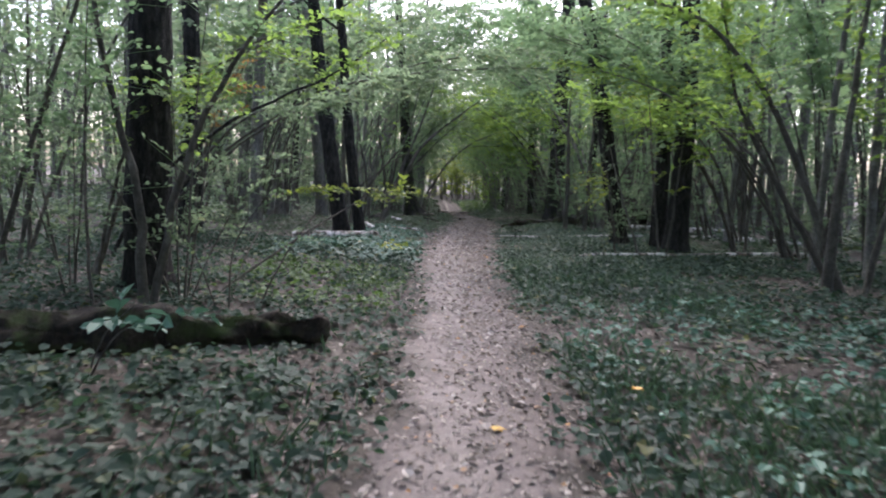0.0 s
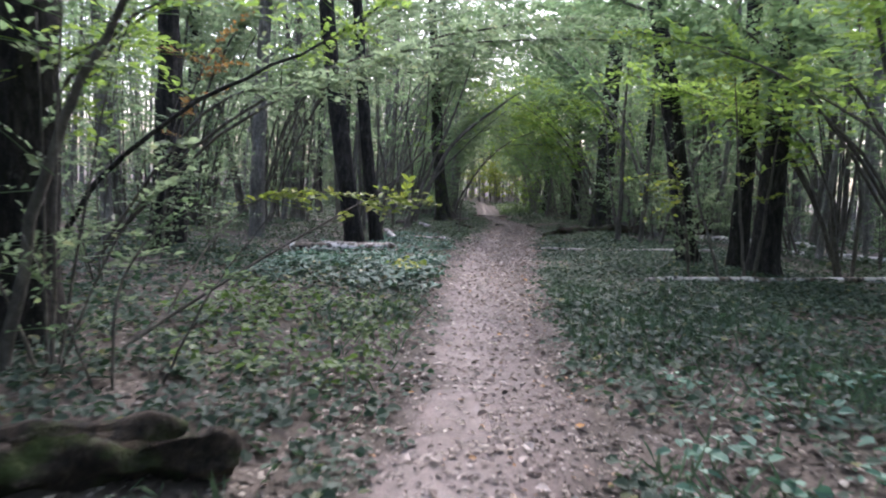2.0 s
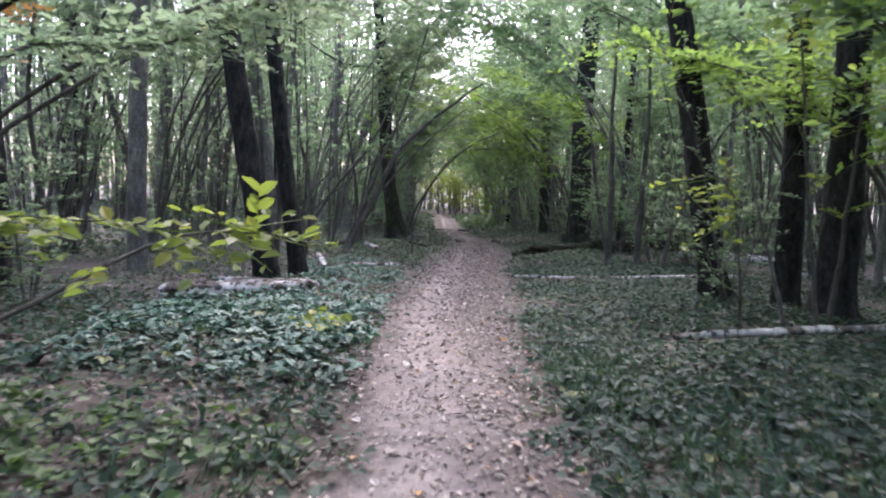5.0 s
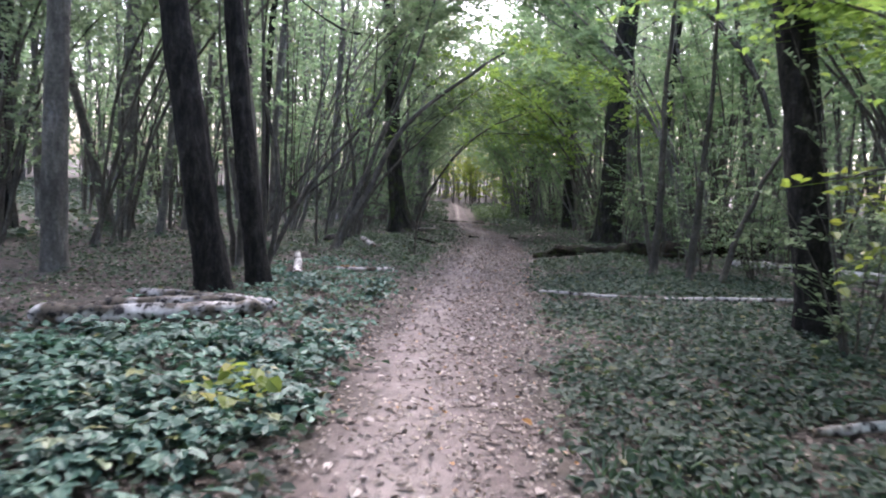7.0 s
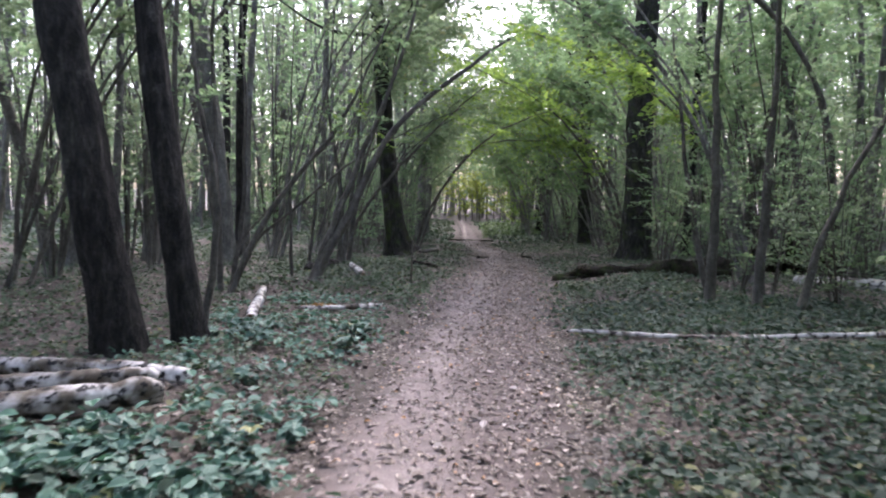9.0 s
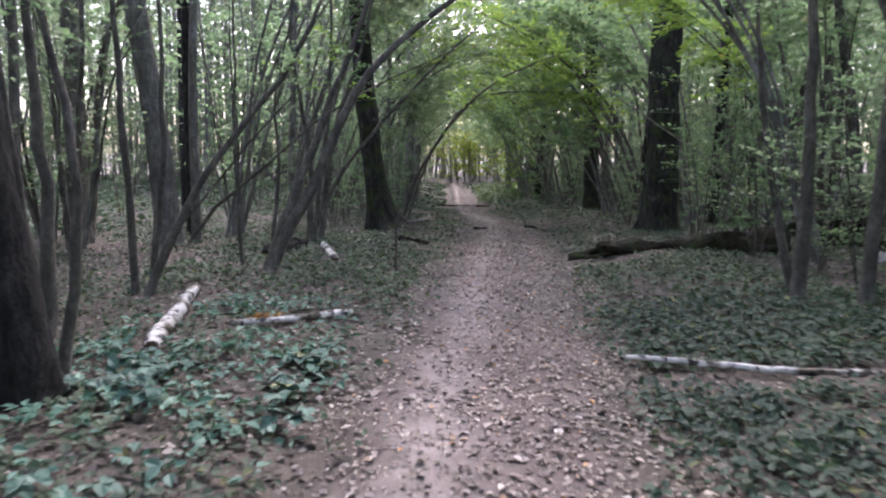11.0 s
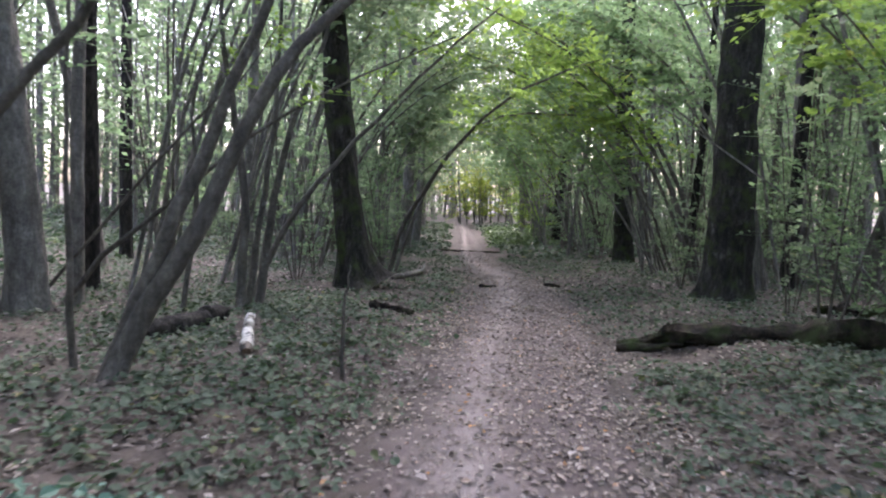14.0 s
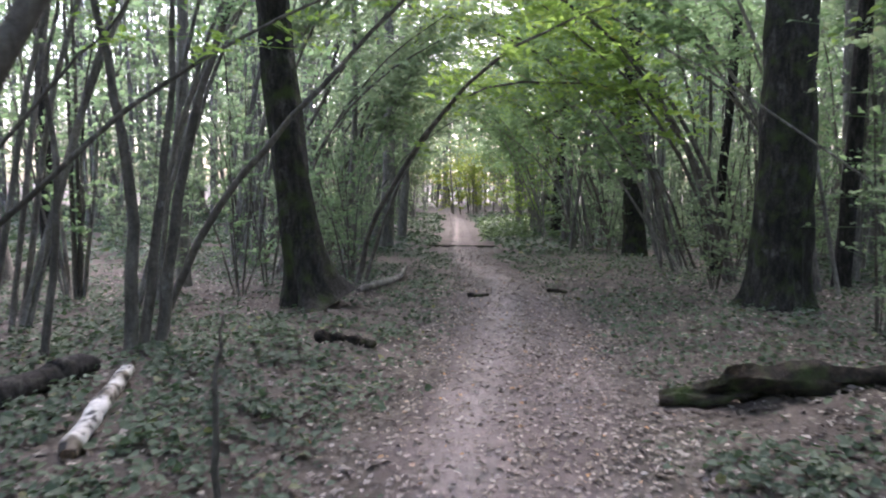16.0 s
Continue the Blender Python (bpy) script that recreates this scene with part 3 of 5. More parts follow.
shrub(-2.6, 8.0, [(0.016, [(-2.6, 7.6, 0), (-1.95, 8.1, 0.5), (-1.35, 8.9, 0.95), (-0.95, 9.4, 1.2), (-0.55, 9.5, 1.22)]), (0.012, [(-2.5, 8.2, 0), (-2.3, 9.0, 0.8), (-1.9, 9.5, 1.22), (-1.3, 9.55, 1.25)])],
      "thin sapling with a flat spray of yellow-green leaves", "sapling", "tree", 71, n_twigs=13, leaf_from=0.55, leaf=M_LEAF_YELLOW, size=0.09, spread=0.5, k=7, fine=True, tilt=0.35, rise=0.06)
shrub(-2.95, 6.95, [(0.055, [(-2.95, 6.95, 0), (-3.05, 7.0, 1.2), (-3.4, 7.0, 2.6), (-3.6, 7, 4.2)]), (0.045, [(-2.9, 7.0, 0), (-2.6, 7.1, 1.5), (-2.1, 7.2, 2.6), (-1.5, 7.3, 3.4)]),
                    (0.018, [(-3.3, 6.6, 0), (-3.35, 6.6, 1.5), (-3.3, 6.6, 3.2)]), (0.035, [(-4.3, 6.5, 0), (-4.03, 6.5, 0.8), (-3.4, 6.5, 2.7), (-3.1, 6.5, 3.7)])],
      seed=72, n_twigs=12, leaf_from=0.45, leaf=M_LEAF, size=0.085)
shrub(-2.0, 7.0, [(0.011, [(-2.1, 6.9, 0), (-2.05, 6.9, 0.7), (-1.7, 7.0, 1.3)]), (0.01, [(-1.9, 7.1, 0), (-1.6, 7.1, 0.6), (-1.2, 7.2, 1.2)]), (0.008, [(-2.2, 6.9, 0), (-2.35, 6.8, 0.5), (-2.6, 6.8, 1.0)])],
      "thin twiggy shoots with few small leaves", "seedling", "plant", 83, n_twigs=5, leaf_from=0.4, leaf=M_LEAF, size=0.05, spread=0.45, k=6, fine=True)
shrub(-5.6, 12.4, [(0.03, [(-5.4, 12.4, 0), (-4.2, 12.2, 1.6), (-3.2, 12.0, 2.4), (-2.2, 12.2, 2.5), (-1.2, 12.3, 3.0)]),
                   (0.03, [(-5.5, 12.6, 0), (-4.0, 12.6, 1.7), (-2.0, 12.6, 2.9), (0.2, 12.6, 3.3), (1.7, 12.8, 3.4)]), (0.03, [(-5.6, 12.7, 0), (-3.6, 12.9, 2.0), (-1.4, 13.2, 3.2), (0.3, 13.5, 3.7), (1.3, 13.8, 3.9)])], "hazel bush with long branches arching toward the path", seed=73, n_twigs=66, leaf_from=0.42, size=0.095, tilt=0.45, fine=True, leaf=M_LEAF_PALE_LIT)
shrub(5.3, 9.4, [(0.075, [(5.0, 9.3, 0), (5.05, 9.3, 1.5), (5.2, 9.4, 3), (5.3, 9.4, 5)]), (0.06, [(5.3, 9.4, 0), (4.8, 9.5, 1.3), (4.2, 9.6, 2.6), (3.4, 9.8, 3.6), (2.5, 10.0, 4.0)]),
                 (0.03, [(5.4, 9.7, 0), (4.6, 10.4, 1.7), (3.4, 11.6, 2.9), (1.9, 12.6, 3.5)]), (0.05, [(5.3, 9.6, 0), (4.6, 9.8, 1.3), (3.9, 9.9, 2.6), (3.5, 10.0, 4.4)]), (0.05, [(5.5, 9.3, 0), (5.8, 9.3, 1.7), (6.3, 9.3, 3.5)])], "hazel bush with stems arching overhead in green leaf", seed=74, n_twigs=40, leaf_from=0.55, size=0.115, spread=1.2, tilt=0.35, leaf=M_LEAF_LIME)
shrub(3.6, 13.6, [(0.03, [(3.75, 13.7, 0), (3.45, 13.5, 0.7), (3.07, 13.25, 1.64), (2.9, 13.1, 2.1)])], "pale dead pole leaning against the bushes", "dead_pole", "dead branch", 75, n_twigs=0, bark=M_BARK_GREY_HAZE)
shrub(3.3, 13.6, [(0.02, [(3.3, 13.8, 0), (3.1, 13.5, 0.9), (2.8, 13.2, 1.6), (2.1, 12.7, 1.55)]), (0.03, [(4.2, 14.0, 0), (4.0, 14.0, 1.4), (3.7, 13.9, 3.6)]), (0.035, [(4.35, 14.1, 0), (4.5, 14.1, 1.4), (4.6, 14.1, 3.6)])],
      seed=76, n_twigs=9, leaf_from=0.4, leaf=M_LEAF_YELLOW)
shrub(6.5, 27.9, [(0.024, [(6.5, 27.9, 0), (5.4, 27.9, 0.9), (4.7, 27.92, 1.48), (3.2, 27.9, 2.45), (2.6, 27.9, 2.75)])], "pale dead stick leaning past a stout tree", "dead_pole", "dead branch", 77, n_twigs=0, bark=M_BARK_GREY_HAZE)

shrub(-4.6, 12.9, [(0.03, [(-4.6, 12.9, 0), (-4.5, 12.9, 1.3), (-4.2, 12.9, 2.4), (-3.8, 12.9, 3.2)])], "sapling with rusty autumn leaves", "sapling", "tree", 78, n_twigs=14, leaf_from=0.35, leaf=M_LEAF_RUST)
shrub(-2.1, 4.5, [(0.008, [(-2.3, 4.5, 0), (-2.1, 4.55, 0.35), (-1.75, 4.6, 0.5)]), (0.007, [(-2.35, 4.6, 0), (-2.2, 4.6, 0.35), (-2.0, 4.6, 0.55)])], "small sprig with broad pale leaves beside a mossy log", "seedling", "plant", 79, n_twigs=3, leaf_from=0.6, leaf=M_BRAMBLE, size=0.13, spread=0.4, k=5, fine=True)
shrub(-0.62, 23.05, [(0.02, [(-0.62, 23.05, 0), (-0.61, 23.05, 0.4), (-0.57, 23.05, 0.72)])], "thin bare upright stick in the litter", "stick", "stick", 80, n_twigs=0)

shrub(-4.3, 8.6, [(0.03, [(-4.3, 8.6, 0), (-3.7, 8.5, 1.5), (-3.0, 8.4, 2.4), (-2.0, 8.3, 2.95)]), (0.03, [(-4.4, 8.7, 0), (-3.6, 8.8, 1.8), (-2.7, 8.8, 2.8), (-1.4, 8.9, 3.35)]),
                  (0.025, [(-4.2, 8.5, 0), (-3.8, 8.2, 1.3), (-3.3, 8.0, 2.0), (-2.6, 7.8, 2.35)])], "hazel bush with flat sprays of yellow-green leaf", seed=82, n_twigs=24, leaf_from=0.4, size=0.095, tilt=0.3, leaf=M_LEAF_LIME)

shrub(-5.2, 11.0, [(0.037, [(-5.2, 11.0, 0), (-4.6, 11.0, 1.1), (-3.88, 11.0, 1.78), (-3.06, 11.0, 2.32), (-2.59, 11.0, 2.55), (-2.02, 11.0, 2.83), (-1.49, 11.0, 3.13), (-1.0, 11.0, 3.5)])],
      "dark bare-stemmed tree bowed towards the path", "leaning_tree", "tree", 84, n_twigs=22, leaf_from=0.55, size=0.09, leaf=M_LEAF_LIME, bark=M_BARK, tilt=0.4)
shrub(-4.3, 25.4, [(0.034, [(-4.3, 25.4, 0), (-3.75, 25.4, 0.5), (-3.17, 25.4, 0.96), (-2.33, 25.4, 1.67), (-1.65, 25.4, 2.14), (-1.0, 25.42, 2.5), (0.1, 25.5, 3.0)]),
                   (0.022, [(-4.7, 25.5, 0), (-3.14, 25.45, 1.6), (-2.53, 25.4, 2.2), (-2.2, 25.4, 2.5), (-1.8, 25.4, 3.1)])],
      "thin dark sapling slanting across a clump of hazel stems", "leaning_sapling", "tree", 85, n_twigs=9, leaf_from=0.5, size=0.085, leaf=M_LEAF_LIME, bark=M_HAZEL, tilt=0.35)

# woodland to either side: a few trees and bushes, built once and repeated
def pole_tree(seed):
    rg = np.random.default_rng(seed)
    ob = thing("pole_tree", (0, 0, -40), "slim straight woodland tree in thin green leaf", "tree", "trees of the wood")
    H = rg.uniform(9, 13)
    h = np.linspace(0, H, 14)
    pts = np.stack([0.25 * np.sin(h * 0.35 + seed) + 0.03 * seed % 1 * h, 0.2 * np.sin(h * 0.3 + 2 * seed), h], 1)
    r = rg.uniform(0.05, 0.12)
    part("trunk", quads("trunk", *tube(pts, r * (1 - 0.8 * h / H), 8, 0.05, rg, 0.4), [M_HAZEL, M_BARK_GREY_HAZE, M_BARK_GREY_HAZE][seed % 3], True), ob)
    n = 62
    i = rg.uniform(0.26, 1, n) * 12
    P = np.stack([np.interp(i, np.arange(14), pts[:, c]) for c in range(3)], 1) + rg.normal(0, 0.8, (n, 3)) * [1, 1, 0.5]
    D = np.stack([rg.normal(0, 1, n), rg.normal(0, 1, n), rg.normal(0, 0.3, n)], 1)
    L = rg.uniform(0.5, 1.2, n)
    part("crown", quads("crown", *join([sprays(P, D, L, 12, 0.188, rg, tilt=0.85), twig_tubes(P[::4], D[::4], L[::4], 0.006)]), [M_LEAF_PALE_LIT, M_LEAF][seed % 2]), ob)
    return ob


def bush(seed):
    rg = np.random.default_rng(seed)
    ob = thing("wild_bush", (0, 0, -40), "wild many-stemmed bush in thin green leaf", "shrub", "bushes of the wood")
    for q in range(8):
        az, out = rg.uniform(0, 6.28), rg.uniform(0.3, 1.6)
        H = rg.uniform(3, 6.5)
        c = np.array([math.cos(az), math.sin(az), 0])
        leafy_stem(ob, [c * 0.1, c * (0.1 + out * 0.25) + [0, 0, H * 0.35], c * (out * 0.6) + [0, 0, H * 0.7], c * out * 1.2 + [0, 0, H]], rg.uniform(0.02, 0.045), rg,
                   leaf=[M_LEAF_PALE_LIT, M_LEAF][seed % 2], bark=[M_BARK_GREY_HAZE, M_HAZEL][q % 2], n_twigs=11, leaf_from=0.2, size=0.105, tilt=0.6, spread=1.2, sides=5, fine=False)
    return ob


def young_bush(seed):
    rg = np.random.default_rng(seed)
    ob = thing("young_bush", (0, 0, -40), "low thin bush with fine twigs and pale sprays of leaf", "shrub", "low bushes of the wood")
    for q in range(5):
        az, out = rg.uniform(0, 6.28), rg.uniform(0.3, 1.0)
        H = rg.uniform(1.2, 3.2)
        c = np.array([math.cos(az), math.sin(az), 0])
        leafy_stem(ob, [c * 0.05, c * (0.05 + out * 0.3) + [0, 0, H * 0.4], c * (out * 0.7) + [0, 0, H * 0.75], c * out * 1.1 + [0, 0, H]], rg.uniform(0.008, 0.016), rg,
                   leaf=[M_LEAF_PALE_LIT, M_LEAF_PALE_LIT, M_LEAF][seed % 3], n_twigs=11, leaf_from=0.15, size=0.07, tilt=0.4, spread=0.75, k=10, sides=4, fine=True)
    return ob


protos = [pole_tree(s) for s in (101, 102, 103, 104, 105, 106)]
youngs = [young_bush(s) for s in (251, 252, 253, 254, 255)]
bushes = [bush(s) for s in (201, 202, 203, 204)]
rng = np.random.default_rng(8)
taken = [(-3.3, 7.9), (-2.6, 17.2), (-1.4, 28.4), (3.96, 16.3), (4.75, 14.75), (4.5, 28.7), (4.3, 36.6)]


def clear_of(y, side):
    """How far from the path's middle the wood begins."""
    return float(np.interp(y, [-8, 1, 6, 10, 17, 20, 40, 54, 62], [4.4, 4.4, 5.0, 6.2, 6.2, 5.6, 4.6, 3.6, 6.0] if side < 0 else [4.4, 4.4, 6.0, 6.0, 5.6, 5.6, 5.4, 4.0, 6.0]))


# trees and bushes at y under 0 are unseen, added to shade the start
for group_of, count, far, gap in ((protos, 168, 24, 0.9), (bushes, 96, 20, 1.0), (youngs, 110, 11, 0.7)):
    for kind_ in group_of:
        y = rng.uniform(30, 60)
        x = float(path_x(y)) + rng.choice([-1, 1]) * rng.uniform(7, 16)
        kind_.matrix_basis = pose(x, y, float(ground_z(x, y)) - 0.05)
        taken.append((x, y))
    left = count
    while left:
        y, side = rng.uniform(-14, 62), rng.choice([-1, 1], p=[0.4, 0.6])
        near = clear_of(y, side) if far > 12 else max(2.3, clear_of(y, side) - 2.6)
        if far < 12 and (not 6 < y < 46 or (side < 0 and 15 < y < 28)):
            continue
        x = float(path_x(y)) + side * (near + (far - near) * rng.uniform(0, 1) ** 1.6)
        if far < 12 and side > 0 and y < 14 and x < 7:
            continue
        if min(math.hypot(x - a, y - b) for a, b in taken) > gap:
            copy_thing(group_of[int(rng.integers(len(group_of)))], pose(x, y, float(ground_z(x, y)) - 0.05, rng.normal(0, 3), rng.normal(0, 3), rng.uniform(0, 360)))
            taken.append((x, y))
            left -= 1

# slim trees close to the path further on
for i, (x, y) in enumerate([(-2.3, 35.0), (3.2, 41.0), (-2.3, 47.0), (2.7, 53.0), (-2.8, 58.0), (3.3, 38.0), (-2.6, 41.5), (3.0, 46.5), (-3.3, 53.0), (9.2, 24.3), (11.0, 27.2), (8.4, 30.4), (12.3, 33.0), (7.2, 35.2), (9.8, 19.4), (-8.8, 24.4), (-6.6, 30.2), (-0.4, 63.5), (2.4, 66.0), (0.9, 69.5)]):
    copy_thing(protos[i % 6], pose(x, y, float(ground_z(x, y)) - 0.05, 0, 0, 57 * i))

# bushes that arch over the path further on and make a green tunnel of it
rng = np.random.default_rng(21)
for i, (y, side) in enumerate([(33, 1), (35.5, -1), (38, 1), (40, -1), (42, 1), (44.5, -1), (47, 1), (49, -1), (51.5, 1), (54, -1), (57, 1), (59, -1)] ):
    b = float(path_x(y)) + side * rng.uniform(2.6, 3.6)
    st = []
    for q in range(5):
        e = b - side * rng.uniform(1.2, 3.6)
        yy = y + rng.normal(0, 0.8)
        h = rng.uniform(3.2, 5.4)
        st.append((0.028, [(b + rng.normal(0, 0.15), y + rng.normal(0, 0.15), 0), (b * 0.75 + e * 0.25 + rng.normal(0, 0.12), y * 0.7 + yy * 0.3, h * 0.4), (b * 0.42 + e * 0.58 + rng.normal(0, 0.1), (y + yy) / 2, h * 0.75), (e, yy, h)]))
    shrub(b, y, st, "bush arching over the path in green leaf", "arching_bush", seed=400 + i, bark=M_BARK_GREY_HAZE, n_twigs=26, leaf_from=0.35, size=0.13, spread=1.3, k=13, tilt=0.75, leaf=M_LEAF if side > 0 else M_LEAF_PALE_LIT)

shrub(4.7, 31.4, [(0.05, [(4.7, 31.4, 0), (3.9, 31.2, 1.8), (2.4, 30.8, 3.6), (0.2, 30.5, 4.7)]), (0.05, [(4.8, 31.5, 0), (4.0, 31.7, 2.2), (2.0, 32.0, 4.3), (-0.7, 32.0, 5.3)]),
                  (0.04, [(4.6, 31.3, 0), (3.8, 31.0, 1.5), (2.8, 30.7, 2.8), (1.5, 30.3, 3.8)]), (0.045, [(4.7, 31.6, 0), (4.1, 32.3, 2.0), (2.8, 33.2, 3.9), (0.8, 33.8, 5.2)])],
      "bush arching over the path in bright green leaf", "arching_bush", seed=430, n_twigs=50, leaf_from=0.42, size=0.125, spread=1.3, k=13, tilt=0.45, leaf=M_LEAF_LIME)
shrub(-3.4, 33.2, [(0.045, [(-3.4, 33.2, 0), (-2.6, 33.4, 2.2), (-1.2, 33.8, 4.4), (0.5, 34.2, 5.8)]), (0.04, [(-3.5, 33.1, 0), (-3.0, 33.0, 2.4), (-2.0, 32.8, 4.6), (-0.6, 32.5, 6.2)])],
      "bush arching over the path in pale leaf", "arching_bush", seed=431, n_twigs=40, leaf_from=0.45, size=0.12, spread=1.3, k=13, tilt=0.6, leaf=M_LEAF_PALE_LIT)

shrub(7.5, 25.5, [(0.07, [(7.5, 25.5, 0), (6.8, 25.4, 3.5), (4.5, 25.0, 5.8), (1.0, 24.6, 6.7)]), (0.06, [(7.6, 25.6, 0), (7.0, 26.2, 4.0), (4.6, 27.2, 6.6), (0.6, 27.6, 7.8)])],
      "tall bush leaning over the path in green leaf", "arching_bush", seed=435, n_twigs=80, leaf_from=0.55, size=0.13, spread=1.5, k=13, tilt=0.75, leaf=M_LEAF)
shrub(-6.2, 26.0, [(0.07, [(-6.2, 26.0, 0), (-5.6, 26.0, 3.6), (-3.2, 25.8, 6.2), (0.4, 25.6, 7.4)])],
      "tall bush leaning over the path in pale leaf", "arching_bush", seed=436, n_twigs=80, leaf_from=0.55, size=0.13, spread=1.5, k=13, tilt=0.75, leaf=M_LEAF_PALE_LIT)
for sx, sy, lean, top, tone, sd in ((6.2, 37.4, -3.4, 8.6, M_LEAF, 437), (6.4, 42.4, -3.2, 9.8, M_LEAF_PALE_LIT, 438), (5.4, 46.2, -3.0, 10.6, M_LEAF, 439), (-6.8, 18.6, 1.6, 5.6, M_LEAF_PALE_LIT, 440), (-7.6, 21.2, 1.8, 6.4, M_LEAF_PALE_LIT, 441)):
    shrub(sx, sy, [(0.05, [(sx, sy, 0), (sx + lean * 0.12, sy + 0.3, top * 0.4), (sx + lean * 0.45, sy + 0.7, top * 0.75), (sx + lean, sy + 1.0, top)]),
                   (0.05, [(sx + 0.1, sy + 0.15, 0), (sx + lean * 0.05, sy - 0.4, top * 0.45), (sx + lean * 0.3, sy - 0.8, top * 0.85), (sx + lean * 0.6, sy - 1.1, top * 1.12)])],
          "tall bush leaning towards the path in thin leaf", "arching_bush", seed=sd, n_twigs=75, leaf_from=0.5, size=0.145, spread=1.6, k=13, tilt=0.75, leaf=tone)
shrub(-3.3, 43.2, [(0.06, [(-3.3, 43.2, 0), (-2.6, 43.0, 3.4), (-1.2, 42.8, 6.2), (1.2, 42.6, 7.6)]), (0.055, [(-3.4, 43.4, 0), (-2.9, 44.0, 3.6), (-1.6, 44.8, 6.8), (0.6, 45.4, 8.8)])],
      "tall bush arching over the path in pale leaf", "arching_bush", seed=433, n_twigs=60, leaf_from=0.5, size=0.15, spread=1.6, k=13, tilt=0.7, leaf=M_LEAF_PALE_LIT)
shrub(4.2, 49.0, [(0.06, [(4.2, 49.0, 0), (3.7, 49.0, 3.6), (2.6, 49.2, 6.6), (0.3, 49.4, 8.0)]), (0.055, [(4.3, 49.2, 0), (4.0, 50.0, 4.0), (3.0, 50.6, 7.4), (1.2, 51.0, 9.6)])],
      "tall bush arching over the path in pale leaf", "arching_bush", seed=434, n_twigs=60, leaf_from=0.5, size=0.16, spread=1.7, k=13, tilt=0.7, leaf=M_LEAF_PALE_LIT)
shrub(-2.9, 36.6, [(0.045, [(-2.9, 36.6, 0), (-2.2, 36.6, 2.4), (-0.9, 36.3, 4.5), (0.9, 36.0, 5.7)]), (0.04, [(-3.0, 36.8, 0), (-2.1, 37.0, 2.8), (-0.6, 37.2, 5.0), (1.5, 37.4, 6.4)]),
                   (0.04, [(-2.8, 36.5, 0), (-2.0, 36.0, 2.2), (-1.0, 35.6, 4.0), (0.3, 35.3, 5.0)])],
      "bush arching over the path in pale leaf", "arching_bush", seed=432, n_twigs=42, leaf_from=0.45, size=0.125, spread=1.3, k=13, tilt=0.6, leaf=M_LEAF_PALE_LIT)

shrub(6.0, 14.8, [(0.04, [(6.0, 14.8, 0), (5.4, 14.9, 1.6), (4.4, 15.2, 2.7), (3.1, 15.4, 3.15)]), (0.04, [(6.1, 14.9, 0), (5.3, 15.2, 1.9), (4.0, 15.8, 3.0), (2.5, 16.3, 3.5)]),
                  (0.035, [(6.0, 14.7, 0), (5.6, 14.6, 1.5), (4.9, 14.5, 2.5), (3.9, 14.4, 3.0)]), (0.035, [(6.2, 14.8, 0), (6.2, 14.9, 1.8), (5.6, 15.2, 3.0), (4.8, 15.4, 3.7)])],
      "hazel bush with leafy boughs over a dark tree", seed=433, n_twigs=38, leaf_from=0.45, size=0.115, spread=1.2, tilt=0.4, leaf=M_LEAF_LIME)
for i, (x, y, side) in enumerate([(-5.6, 9.4, 1), (-7.0, 19.6, 1), (-6.8, 26.5, 1), (8.2, 12.0, -1), (7.4, 18.0, -1), (7.6, 23.0, -1), (7.2, 28.0, -1), (9.0, 16.5, -1), (8.8, 21.0, -1), (9.6, 25.5, -1), (10.5, 30.0, -1), (8.0, 33.0, -1), (8.6, 9.6, -1), (7.6, 14.4, -1), (10.4, 13.2, -1), (11.0, 18.6, -1), (7.9, 30.6, -1), (7.0, 36.0, -1), (11.5, 35.0, -1), (9.4, 38.5, -1)]):
    st = []
    for q in range(5):
        e, yy, h = x + side * rng.uniform(-0.8, 2.6), y + rng.normal(0, 1.0), rng.uniform(3.4, 6.0) * (1.0 if side > 0 else 1.25)
        st.append((0.03, [(x + rng.normal(0, 0.1), y + rng.normal(0, 0.1), 0), (x * 0.75 + e * 0.25, y * 0.7 + yy * 0.3, h * 0.42), (x * 0.4 + e * 0.6, (y + yy) / 2, h * 0.78), (e, yy, h)]))
    shrub(x, y, st, "tall hazel bush in full leaf", seed=440 + i, n_twigs=22 if side > 0 else 34, leaf_from=0.3 if side > 0 else 0.55, size=0.115, spread=1.3, tilt=0.5, leaf=M_LEAF_PALE_LIT if side > 0 else M_LEAF)

shrub(-2.7, 31.8, [(0.035, [(-2.7, 31.8, 0), (-2.1, 31.7, 1.6), (-0.9, 31.6, 3.0), (0.9, 31.5, 3.95)]), (0.03, [(-2.8, 31.9, 0), (-2.0, 32.1, 1.9), (-1.0, 32.3, 3.3), (0.4, 32.5, 4.4)])],
      "slim bush arching over the path in pale leaf", "arching_bush", seed=434, n_twigs=34, leaf_from=0.5, size=0.11, spread=1.1, k=13, tilt=0.5, leaf=M_LEAF_PALE_LIT)

shrub(5.9, 25.6, [(0.024, [(5.9, 25.6, 0), (5.0, 25.5, 2.0), (3.5, 25.3, 3.5), (1.4, 25.2, 4.4)]), (0.024, [(6.0, 25.7, 0), (4.9, 25.9, 2.3), (3.2, 26.1, 3.9), (0.8, 26.3, 4.9)]),
                  (0.02, [(5.8, 25.5, 0), (5.1, 25.2, 1.8), (4.0, 24.9, 3.1), (2.6, 24.6, 3.9)])], "slim bush arching over the path in green leaf", "arching_bush", seed=435, n_twigs=40, leaf_from=0.45, size=0.115, spread=1.2, k=13, tilt=0.45, leaf=M_LEAF_LIME)

